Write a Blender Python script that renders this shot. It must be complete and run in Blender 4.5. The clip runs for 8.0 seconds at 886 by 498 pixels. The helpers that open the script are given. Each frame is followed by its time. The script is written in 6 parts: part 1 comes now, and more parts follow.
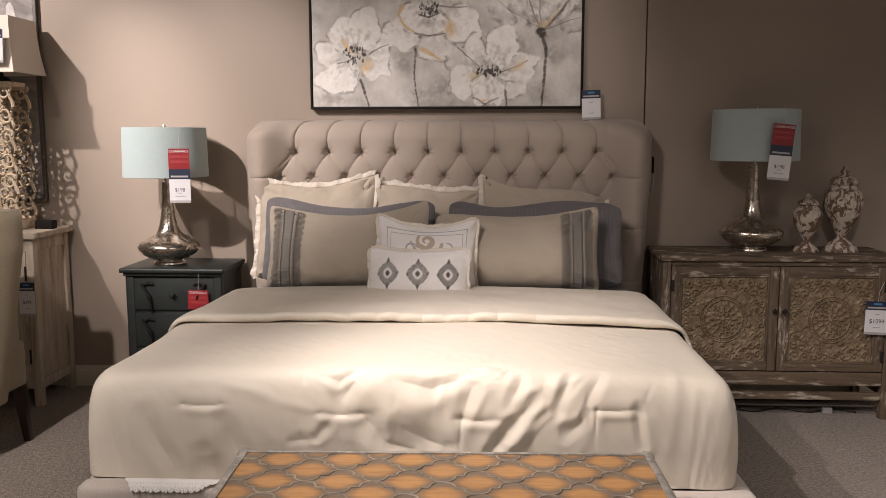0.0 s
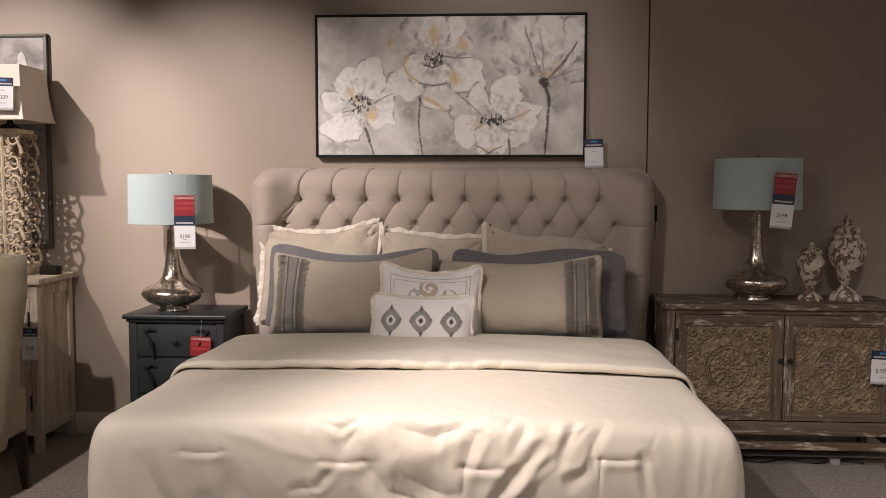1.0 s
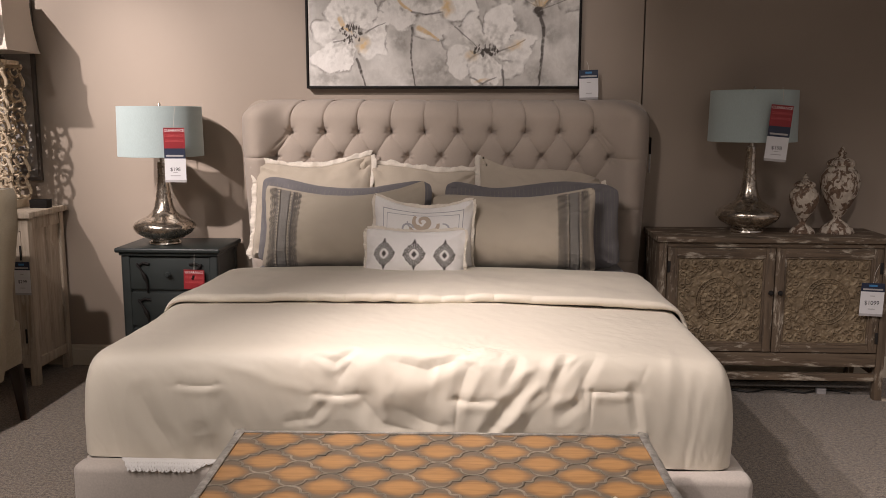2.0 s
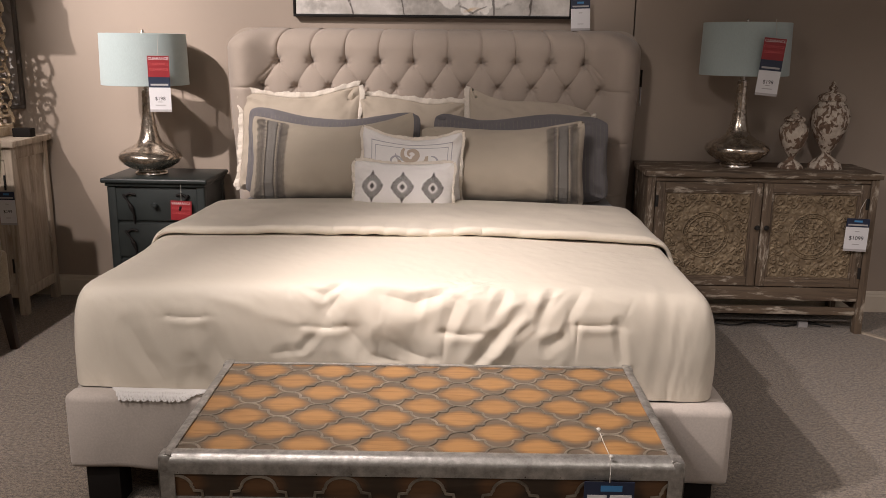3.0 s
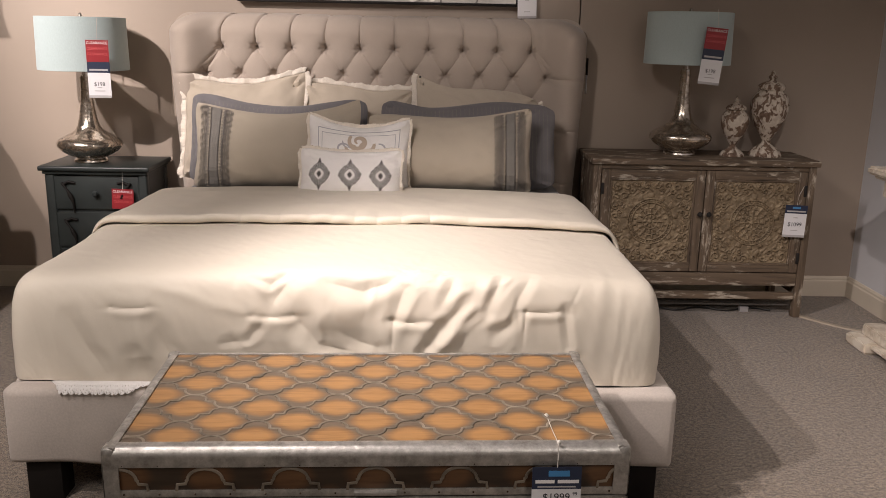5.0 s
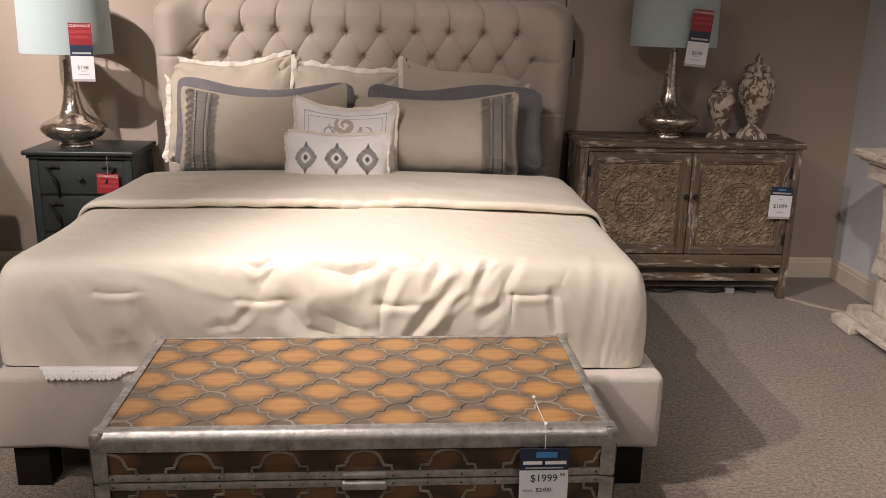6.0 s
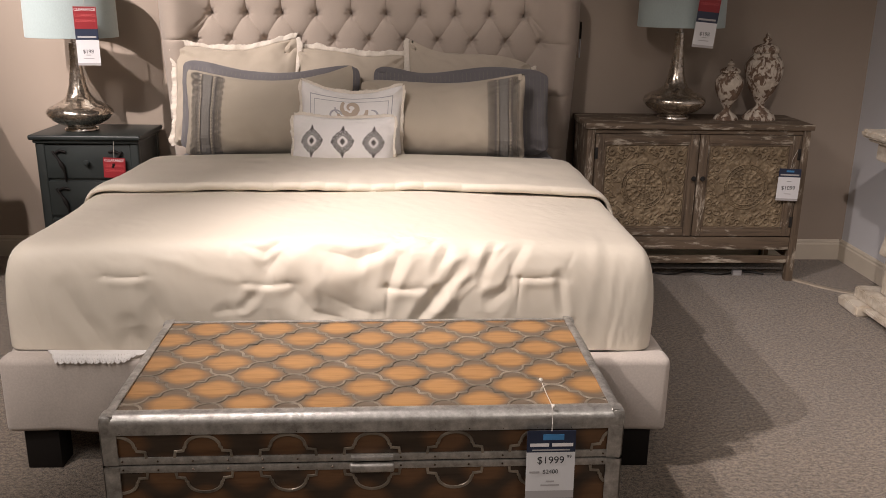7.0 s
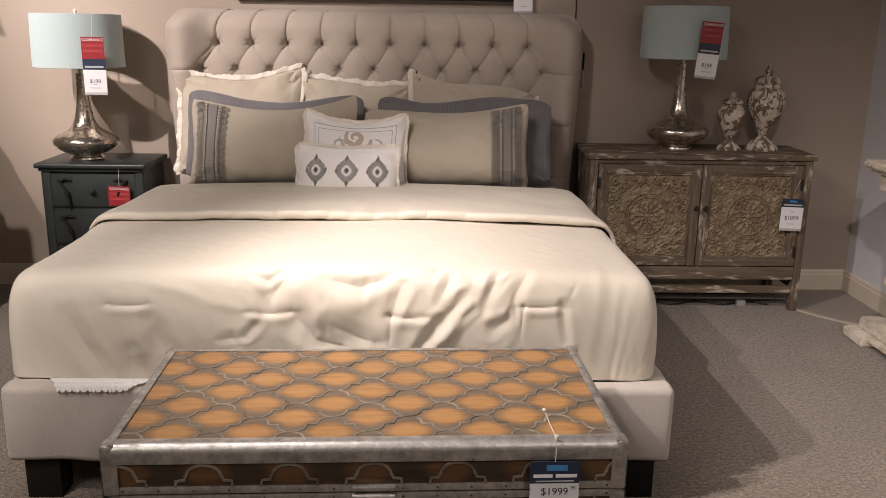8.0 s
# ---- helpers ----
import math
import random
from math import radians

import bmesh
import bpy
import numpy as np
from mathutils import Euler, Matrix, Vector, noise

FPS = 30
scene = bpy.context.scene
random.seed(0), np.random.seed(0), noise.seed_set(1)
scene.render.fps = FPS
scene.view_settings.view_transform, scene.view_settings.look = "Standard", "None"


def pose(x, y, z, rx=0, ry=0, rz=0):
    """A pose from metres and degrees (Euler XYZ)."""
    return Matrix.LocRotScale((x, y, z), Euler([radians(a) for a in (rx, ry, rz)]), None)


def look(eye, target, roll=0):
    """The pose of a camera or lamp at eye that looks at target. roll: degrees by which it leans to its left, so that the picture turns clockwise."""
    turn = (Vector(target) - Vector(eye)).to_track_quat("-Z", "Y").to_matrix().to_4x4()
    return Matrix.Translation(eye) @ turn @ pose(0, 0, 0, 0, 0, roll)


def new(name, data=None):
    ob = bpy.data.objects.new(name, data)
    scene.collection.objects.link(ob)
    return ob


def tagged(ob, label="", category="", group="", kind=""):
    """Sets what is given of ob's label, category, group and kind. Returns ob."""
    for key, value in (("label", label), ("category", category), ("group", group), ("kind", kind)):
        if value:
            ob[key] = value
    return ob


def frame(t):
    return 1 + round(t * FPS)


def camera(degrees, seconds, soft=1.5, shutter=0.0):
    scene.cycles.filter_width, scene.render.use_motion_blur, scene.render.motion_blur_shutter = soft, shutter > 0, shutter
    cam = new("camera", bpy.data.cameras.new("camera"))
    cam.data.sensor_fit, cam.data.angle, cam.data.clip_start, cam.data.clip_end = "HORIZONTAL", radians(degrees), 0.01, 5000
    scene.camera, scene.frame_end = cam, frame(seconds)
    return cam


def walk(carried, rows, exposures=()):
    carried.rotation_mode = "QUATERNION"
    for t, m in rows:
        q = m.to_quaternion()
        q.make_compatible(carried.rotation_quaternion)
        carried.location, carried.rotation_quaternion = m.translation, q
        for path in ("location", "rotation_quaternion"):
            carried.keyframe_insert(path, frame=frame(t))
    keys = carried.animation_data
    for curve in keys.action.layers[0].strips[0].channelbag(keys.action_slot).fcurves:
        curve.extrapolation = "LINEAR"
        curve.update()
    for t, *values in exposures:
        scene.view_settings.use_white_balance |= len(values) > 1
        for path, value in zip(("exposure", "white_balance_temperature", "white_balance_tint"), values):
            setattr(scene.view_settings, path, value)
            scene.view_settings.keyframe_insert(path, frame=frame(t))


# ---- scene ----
cam = camera(54.4, 8.0, soft=0.6)
PATH = [
    (0, (0.236, -4.890, 1.474), (0.129, -2.910, 1.214), -0.1),
    (0.3, (0.2365, -4.896, 1.477), (0.124, -2.912, 1.261), -0.1),
    (0.5, (0.237, -4.900, 1.479), (0.121, -2.913, 1.279), -0.1),
    (1, (0.237, -4.895, 1.470), (0.121, -2.904, 1.321), 0.1),
    (1.5, (0.237, -4.894, 1.475), (0.129, -2.905, 1.289), 0.1),
    (2, (0.235, -4.884, 1.478), (0.137, -2.910, 1.171), 0.1),
    (2.2, (0.234, -4.884, 1.482), (0.141, -2.918, 1.127), 0.2),
    (3.3, (0.235, -4.882, 1.488), (0.174, -2.940, 1.012), 0.7),
    (3.5, (0.235, -4.880, 1.489), (0.178, -2.939, 1.011), 0.7),
    (4, (0.235, -4.880, 1.488), (0.199, -2.938, 1.009), 0.8),
    (4.5, (0.235, -4.879, 1.488), (0.241, -2.939, 1.000), 1.0),
    (4.7, (0.235, -4.878, 1.488), (0.261, -2.939, 0.999), 1.1),
    (5.8, (0.236, -4.879, 1.488), (0.320, -2.949, 0.975), 1.1),
    (6, (0.236, -4.879, 1.488), (0.317, -2.951, 0.961), 1.1),
    (6.5, (0.236, -4.879, 1.488), (0.307, -2.959, 0.930), 1.1),
    (7, (0.236, -4.878, 1.488), (0.302, -2.961, 0.923), 0.8),
    (7.5, (0.236, -4.879, 1.488), (0.302, -2.957, 0.938), 0.8),
    (8, (0.236, -4.879, 1.488), (0.294, -2.944, 0.988), 0.9),
]
EXPOSURE = [(0.0, -0.14), (1.0, -0.20), (2.2, -0.22), (3.4, -0.08), (4.6, 0.0), (6.0, 0.03), (8.0, 0.03)]
walk(cam, [(t, look(eye, target, roll)) for t, eye, target, roll in PATH], EXPOSURE)

# ---- world and lamps ----
world = bpy.data.worlds.new("world")
scene.world = world
world.use_nodes = True
world.node_tree.nodes["Background"].inputs[0].default_value = (0.9, 0.78, 0.66, 1)
world.node_tree.nodes["Background"].inputs[1].default_value = 0.03

WARM = (1.0, 0.885, 0.855)


def spot(name, eye, target, watts, degrees, blend, radius=0.04, color=WARM):
    data = bpy.data.lights.new(name, "SPOT")
    data.energy, data.spot_size, data.spot_blend, data.shadow_soft_size, data.color = watts, radians(degrees), blend, radius, color
    ob = new(name, data)
    ob.matrix_world = look(eye, target)
    return ob


def area_fill(name, x, y, z, size, watts):
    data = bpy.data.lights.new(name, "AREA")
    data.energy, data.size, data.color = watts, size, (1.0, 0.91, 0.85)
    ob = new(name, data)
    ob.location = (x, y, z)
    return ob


spot("track_light_wall", (-2.70, -3.20, 3.60), (-1.15, 0.0, 1.36), 930, 33, 0.9, 0.025)
spot("track_light_corner", (-3.46, -2.00, 3.60), (-2.25, 0.0, 1.70), 560, 36, 0.8, 0.03)
# Unseen spot added to brighten the chair, side cabinet and floor beside them.
spot("display_fill_spot", (-1.60, -3.90, 3.20), (-1.95, -1.40, 0.10), 520, 52, 1.0)
spot("track_light_bed", (-0.72, -2.95, 3.05), (0.14, -1.97, 0.72), 145, 29, 1.0)
spot("track_light_room", (-0.90, -2.83, 3.00), (1.20, -2.05, 0.0), 262, 70, 1.0, 0.025)
spot("track_light_room", (-1.50, -3.20, 3.00), (1.15, -2.00, 0.0), 280, 55, 1.0, 0.025)
# No known fixture here: added to lift the pillow faces and headboard.
spot("pillow_fill_spot", (-0.75, -3.35, 3.05), (0.20, -0.35, 1.10), 125, 46, 1.0)
spot("track_light_picture", (0.45, -2.3, 3.1), (0.25, 0.0, 2.05), 72, 44, 1.0)
spot("track_light_aisle", (0.75, -4.3, 3.05), (2.80, -1.50, 0.2), 290, 54, 1.0)
# Unseen area lamps added as general fill for the rest of the shop.
area_fill("unseen_fill_light", -2.0, -5.4, 3.7, 1.2, 60)
area_fill("unseen_fill_light", 1.8, -6.0, 3.7, 1.2, 46)

# ---- materials ----


def nodes_of(name):
    m = bpy.data.materials.new(name)
    m.use_nodes = True
    nt = m.node_tree
    return m, nt, nt.nodes["Principled BSDF"]


def noise_node(nt, scale, detail=4.0, rough=0.55, stretch=(1, 1, 1), distort=0.0):
    tc = nt.nodes.new("ShaderNodeTexCoord")
    mp = nt.nodes.new("ShaderNodeMapping")
    mp.inputs["Scale"].default_value = stretch
    nz = nt.nodes.new("ShaderNodeTexNoise")
    nz.inputs["Scale"].default_value, nz.inputs["Detail"].default_value = scale, detail
    nz.inputs["Roughness"].default_value, nz.inputs["Distortion"].default_value = rough, distort
    nt.links.new(tc.outputs["Object"], mp.inputs["Vector"])
    nt.links.new(mp.outputs["Vector"], nz.inputs["Vector"])
    return nz.outputs["Fac"]


def ramp(nt, fac, stops):
    r = nt.nodes.new("ShaderNodeValToRGB")
    els = r.color_ramp.elements
    while len(els) < len(stops):
        els.new(0.5)
    for e, (p, c) in zip(els, stops):
        e.position, e.color = p, (*c, 1)
    nt.links.new(fac, r.inputs["Fac"])
    return r.outputs["Color"]


def mix(nt, fac, a, b, mode="MIX"):
    n = nt.nodes.new("ShaderNodeMix")
    n.data_type, n.blend_type = "RGBA", mode
    if isinstance(fac, float):
        n.inputs[0].default_value = fac
    else:
        nt.links.new(fac, n.inputs[0])
    for k, v in ((6, a), (7, b)):
        if isinstance(v, tuple):
            n.inputs[k].default_value = (*v, 1)
        else:
            nt.links.new(v, n.inputs[k])
    return n.outputs[2]


def bump(nt, bsdf, height, strength, distance=0.01):
    b = nt.nodes.new("ShaderNodeBump")
    b.inputs["Strength"].default_value, b.inputs["Distance"].default_value = strength, distance
    nt.links.new(height, b.inputs["Height"])
    nt.links.new(b.outputs["Normal"], bsdf.inputs["Normal"])


def shade(c, k):
    return tuple(min(1.0, v * k) for v in c)


def plain(name, color, rough=0.6, metal=0.0, vary=0.12, scale=6.0, fine=180.0, relief=0.15, distance=0.002):
    """Paint, plastic or metal: soft patches, a fine grain and relief."""
    m, nt, b = nodes_of(name)
    big = ramp(nt, noise_node(nt, scale), [(0.3, shade(color, 1 - vary)), (0.7, shade(color, 1 + vary))])
    nt.links.new(big, b.inputs["Base Color"])
    b.inputs["Roughness"].default_value, b.inputs["Metallic"].default_value = rough, metal
    bump(nt, b, noise_node(nt, fine), relief, distance)
    return m


def cloth(name, color, vary=0.07, weave=420.0, relief=0.35, rough=0.9, sheen=0.25, stretch=(1, 1, 1), slub=0.0):
    m, nt, b = nodes_of(name)
    patch = ramp(nt, noise_node(nt, 5.0), [(0.3, shade(color, 1 - vary)), (0.7, shade(color, 1 + vary))])
    thread = noise_node(nt, weave, 2.0, 0.6, stretch)
    col = mix(nt, 0.5 + slub, patch, ramp(nt, thread, [(0.3, shade(color, 0.86 - slub * 0.5)), (0.7, shade(color, 1.12))]))
    nt.links.new(col, b.inputs["Base Color"])
    b.inputs["Roughness"].default_value = rough
    b.inputs["Sheen Weight"].default_value = sheen
    bump(nt, b, thread, relief, 0.0012)
    return m


def worn_wood(name, dark, mid, pale, amount=0.55, grain=(14, 14, 1.2), rough=0.75, scale=3.0, paint_scale=9.0):
    """Weathered wood: long grain, knots of tone, and remains of pale paint."""
    m, nt, b = nodes_of(name)
    g = noise_node(nt, scale, 7.0, 0.65, grain, 0.6)
    wood = ramp(nt, g, [(0.25, dark), (0.5, mid), (0.8, shade(mid, 1.3))])
    patch = noise_node(nt, paint_scale, 6.0, 0.7, tuple(0.4 + v * 0.12 for v in grain), 0.3)
    mask = ramp(nt, patch, [(amount, (0, 0, 0)), (amount + 0.10, (0.85, 0.85, 0.85))])
    nt.links.new(mix(nt, mask, wood, pale), b.inputs["Base Color"])
    b.inputs["Roughness"].default_value = rough
    bump(nt, b, g, 0.5, 0.004)
    return m


WALL = plain("taupe_wall_paint", (0.33, 0.268, 0.215), 0.62, vary=0.03, scale=1.5, fine=220, relief=0.12, distance=0.001)
WALL_GREY = plain("pale_grey_wall_paint", (0.62, 0.615, 0.63), 0.65, vary=0.03, scale=1.5, fine=220, relief=0.12, distance=0.001)
TRIM = plain("cream_trim_paint", (0.60, 0.53, 0.43), 0.45, vary=0.04, fine=60, relief=0.05)
CEILING = plain("dark_ceiling_paint", (0.20, 0.18, 0.16), 0.8, vary=0.05)
SEAM = plain("dark_joint", (0.03, 0.025, 0.02), 0.9)


def carpet_material():
    m, nt, b = nodes_of("brown_grey_loop_carpet")
    loops = noise_node(nt, 230.0, 2.0, 0.8)
    flecks = noise_node(nt, 62.0, 4.0, 0.85, (1, 1.3, 1))
    tone = ramp(nt, noise_node(nt, 1.1, 5.0), [(0.3, (0.80, 0.80, 0.80)), (0.7, (1.12, 1.10, 1.06))])
    col = ramp(nt, loops, [(0.38, (0.026, 0.019, 0.014)), (0.5, (0.150, 0.116, 0.086)), (0.62, (0.48, 0.385, 0.29))])
    col = mix(nt, 0.55, col, ramp(nt, flecks, [(0.42, (0.030, 0.023, 0.018)), (0.58, (0.36, 0.285, 0.215))]))
    nt.links.new(mix(nt, 1.0, col, tone, "MULTIPLY"), b.inputs["Base Color"])
    b.inputs["Roughness"].default_value = 0.95
    b.inputs["Sheen Weight"].default_value = 0.2
    bump(nt, b, flecks, 1.0, 0.008)
    return m


CARPET = carpet_material()
LINEN = cloth("beige_grey_linen", (0.41, 0.342, 0.285), weave=380)
# Rail cloth: the headboard linen lighter and pinker, its brighter light in the colour.
LINEN_RAIL_LIT = cloth("lit_linen_rail", (0.50, 0.44, 0.39), vary=0.16, weave=150, relief=0.5)
COMFORTER = cloth("cream_sateen", (0.67, 0.605, 0.505), vary=0.03, weave=500, relief=0.18, rough=0.6, sheen=0.1)
SHEET = cloth("grey_mattress_cover", (0.16, 0.14, 0.13))
TAN = cloth("tan_cotton", (0.43, 0.37, 0.29), weave=500, relief=0.2)
EURO = cloth("pale_tan_cotton", (0.48, 0.41, 0.325), weave=500, relief=0.2)
QUILT = cloth("slate_grey_quilt", (0.155, 0.145, 0.150), vary=0.1, weave=260)
WHITE = cloth("white_cotton", (0.80, 0.77, 0.74), vary=0.03, weave=500, relief=0.15)
FRILL = cloth("cream_cotton_lace", (0.72, 0.65, 0.56), vary=0.1, weave=160, relief=0.8)
INK = cloth("charcoal_embroidery", (0.105, 0.095, 0.090), vary=0.15, weave=300, relief=0.6)
INK_SOFT = cloth("grey_embroidery", (0.20, 0.185, 0.165), vary=0.15, weave=300, relief=0.6)
THREAD_TAN = cloth("apricot_embroidery", (0.52, 0.42, 0.33), vary=0.2, weave=300, relief=0.6)
THREAD_GREY = cloth("pale_grey_thread", (0.42, 0.41, 0.42), vary=0.1, weave=300)
SHADE = cloth("pale_aqua_shade_cloth", (0.43, 0.51, 0.505), vary=0.03, weave=500, relief=0.2, stretch=(1, 1, 0.2))
SHADE_IN = cloth("white_shade_lining", (0.68, 0.66, 0.62))
SHADE_SQ = cloth("blush_shade_cloth", (0.74, 0.65, 0.56), vary=0.04, weave=350)
CHAIR = cloth("oatmeal_tweed", (0.40, 0.33, 0.22), vary=0.1, weave=170, relief=0.6, slub=0.3)


def mercury_material():
    m, nt, b = nodes_of("mercury_glass")
    spots = noise_node(nt, 55.0, 5.0, 0.7)
    col = ramp(nt, spots, [(0.34, (0.22, 0.18, 0.14)), (0.48, (0.55, 0.48, 0.40)), (0.7, (0.74, 0.67, 0.58))])
    nt.links.new(col, b.inputs["Base Color"])
    b.inputs["Metallic"].default_value = 0.95
    nt.links.new(ramp(nt, spots, [(0.3, (0.4, 0.4, 0.4)), (0.6, (0.12, 0.12, 0.12))]), b.inputs["Roughness"])
    b.inputs["Coat Weight"].default_value = 0.6
    bump(nt, b, noise_node(nt, 28.0), 0.12, 0.004)
    return m


MERCURY = mercury_material()
CHROME = plain("polished_nickel", (0.62, 0.58, 0.53), 0.2, 1.0)
NIGHTSTAND = plain("dark_green_grey_paint", (0.024, 0.029, 0.028), 0.42, vary=0.25, fine=40, relief=0.2)
IRON = plain("dark_iron", (0.02, 0.018, 0.017), 0.5, 0.3)
FRAME_BROWN = plain("grey_brown_frame_wood", (0.085, 0.070, 0.060), 0.5)
BLACK_WOOD = plain("black_stained_wood", (0.012, 0.010, 0.009), 0.6)
BLACK_WOOD.node_tree.nodes["Principled BSDF"].inputs["Specular IOR Level"].default_value = 0.15
LEG_WOOD = plain("espresso_wood", (0.030, 0.017, 0.011), 0.35)
CAB_WOOD = worn_wood("weathered_brown_wood", (0.030, 0.021, 0.014), (0.125, 0.088, 0.058), (0.50, 0.435, 0.35), 0.54, (1.2, 14, 14), paint_scale=13)
CAB_WOOD_V = worn_wood("weathered_brown_wood_upright", (0.030, 0.021, 0.014), (0.125, 0.088, 0.058), (0.50, 0.435, 0.35), 0.54, (14, 14, 1.2), paint_scale=13)
IVORY_WARM = worn_wood("warm_ivory_carving", (0.30, 0.21, 0.13), (0.58, 0.46, 0.32), (0.70, 0.60, 0.46), 0.50, (3, 3, 3), paint_scale=14)
WHITEWASH = worn_wood("whitewashed_wood", (0.24, 0.19, 0.14), (0.44, 0.365, 0.285), (0.55, 0.48, 0.39), 0.55, (12, 12, 1.0), scale=2.2)
CHALK = worn_wood("chalky_ivory_wood", (0.28, 0.21, 0.15), (0.52, 0.45, 0.36), (0.66, 0.60, 0.51), 0.46, (3, 3, 3), paint_scale=14)


def carved_material():
    m, nt, b = nodes_of("carved_weathered_panel")
    g = noise_node(nt, 30.0, 6.0, 0.7)
    base = ramp(nt, g, [(0.3, (0.118, 0.085, 0.052)), (0.52, (0.205, 0.154, 0.098)), (0.72, (0.34, 0.272, 0.180))])
    chalk = ramp(nt, noise_node(nt, 9.0, 6.0, 0.75), [(0.36, (0.86, 0.84, 0.80)), (0.66, (1.15, 1.13, 1.09))])
    nt.links.new(mix(nt, 1.0, base, chalk, "MULTIPLY"), b.inputs["Base Color"])
    b.inputs["Roughness"].default_value = 0.7
    bump(nt, b, g, 0.3, 0.002)
    return m


CARVED = carved_material()


def urn_material():
    m, nt, b = nodes_of("peeling_white_on_brown")
    g = noise_node(nt, 27.0, 5.0, 0.6, (1.2, 1.2, 0.75), 0.8)
    mask = ramp(nt, g, [(0.47, (0, 0, 0)), (0.51, (1, 1, 1))])
    brown = ramp(nt, noise_node(nt, 60.0), [(0.3, (0.10, 0.06, 0.040)), (0.7, (0.22, 0.145, 0.10))])
    pale = ramp(nt, noise_node(nt, 45.0), [(0.3, (0.42, 0.35, 0.28)), (0.7, (0.64, 0.57, 0.48))])
    nt.links.new(mix(nt, mask, brown, pale), b.inputs["Base Color"])
    b.inputs["Roughness"].default_value = 0.8
    bump(nt, b, g, 0.5, 0.006)
    return m


URN = urn_material()

# the lattice of the trunk: half a cell across and half a cell deep
CELL_A, CELL_B = 0.0935, 0.080


def trunk_wood(name, axis_b, light, mid, dark, lift):
    """Stained wood, glowing orange in the middle of each lattice cell and burnt towards the strips."""
    m, nt, b = nodes_of(name)
    tc = nt.nodes.new("ShaderNodeTexCoord")
    sp = nt.nodes.new("ShaderNodeSeparateXYZ")
    nt.links.new(tc.outputs["Object"], sp.inputs[0])

    def wave(out, half, shift):
        k = nt.nodes.new("ShaderNodeMath")
        k.operation = "MULTIPLY_ADD"
        k.inputs[1].default_value, k.inputs[2].default_value = math.pi / half, shift
        nt.links.new(out, k.inputs[0])
        c = nt.nodes.new("ShaderNodeMath")
        c.operation = "COSINE"
        nt.links.new(k.outputs[0], c.inputs[0])
        return c.outputs[0]

    prod = nt.nodes.new("ShaderNodeMath")
    prod.operation = "ADD"
    nt.links.new(wave(sp.outputs["X"], CELL_A, 0.0), prod.inputs[0])
    nt.links.new(wave(sp.outputs[axis_b], CELL_B, lift), prod.inputs[1])
    mag = nt.nodes.new("ShaderNodeMath")
    mag.operation = "ABSOLUTE"
    nt.links.new(prod.outputs[0], mag.inputs[0])
    wob = nt.nodes.new("ShaderNodeMath")
    wob.operation = "MULTIPLY_ADD"
    wob.inputs[1].default_value = 0.45
    nt.links.new(noise_node(nt, 22.0, 4.0), wob.inputs[0])
    nt.links.new(mag.outputs[0], wob.inputs[2])
    half = nt.nodes.new("ShaderNodeMath")
    half.operation = "MULTIPLY"
    half.inputs[1].default_value = 0.5
    nt.links.new(wob.outputs[0], half.inputs[0])
    col = ramp(nt, half.outputs[0], [(0.28, dark), (0.54, mid), (0.80, light)])
    g = noise_node(nt, 5.0, 6.0, 0.6, (1.5, 16, 16), 0.4)
    col = mix(nt, 1.0, col, ramp(nt, g, [(0.32, (0.72, 0.66, 0.60)), (0.5, (0.95, 0.93, 0.9)), (0.68, (1.08, 1.05, 1.0))]), "MULTIPLY")
    nt.links.new(col, b.inputs["Base Color"])
    b.inputs["Roughness"].default_value = 0.42
    bump(nt, b, g, 0.2, 0.002)
    return m


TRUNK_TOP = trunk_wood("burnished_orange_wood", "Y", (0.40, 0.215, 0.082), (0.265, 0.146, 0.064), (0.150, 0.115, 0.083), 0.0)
# Sides: a darker stain, plus the backlit front's shade put into the tones.
TRUNK_SIDE_SHADED = trunk_wood("burnished_shaded_wood", "Z", (0.115, 0.058, 0.027), (0.075, 0.040, 0.021), (0.040, 0.027, 0.018), 0.0)


def hammered_metal():
    m, nt, b = nodes_of("hammered_pewter")
    g = noise_node(nt, 26.0, 5.0, 0.7)
    nt.links.new(ramp(nt, g, [(0.3, (0.28, 0.26, 0.235)), (0.5, (0.46, 0.44, 0.41)), (0.75, (0.72, 0.69, 0.65))]), b.inputs["Base Color"])
    b.inputs["Metallic"].default_value = 0.75
    nt.links.new(ramp(nt, g, [(0.3, (0.55, 0.55, 0.55)), (0.7, (0.34, 0.34, 0.34))]), b.inputs["Roughness"])
    bump(nt, b, noise_node(nt, 60.0, 3.0), 0.35, 0.004)
    return m


PEWTER = hammered_metal()
STRIP = plain("dull_pewter_strip", (0.235, 0.198, 0.155), 0.36, 0.35, vary=0.6, scale=14)
NAIL = plain("bronze_nail", (0.07, 0.05, 0.035), 0.35, 0.8)
PAPER = plain("white_card", (0.72, 0.71, 0.72), 0.5, vary=0.02)
GREYCARD = plain("grey_card", (0.42, 0.40, 0.40), 0.5, vary=0.02)
NAVY = plain("navy_print", (0.022, 0.030, 0.060), 0.4, vary=0.05)
SKY = plain("blue_print", (0.06, 0.22, 0.45), 0.4, vary=0.05)
RED = plain("red_print", (0.27, 0.020, 0.026), 0.4, vary=0.08)
INKTEXT = plain("black_print", (0.03, 0.03, 0.035), 0.5)
PALETEXT = plain("white_print", (0.75, 0.72, 0.72), 0.5)
PINKTEXT = plain("pale_red_print", (0.55, 0.10, 0.10), 0.5)
STRING = plain("white_string", (0.6, 0.56, 0.5), 0.7)
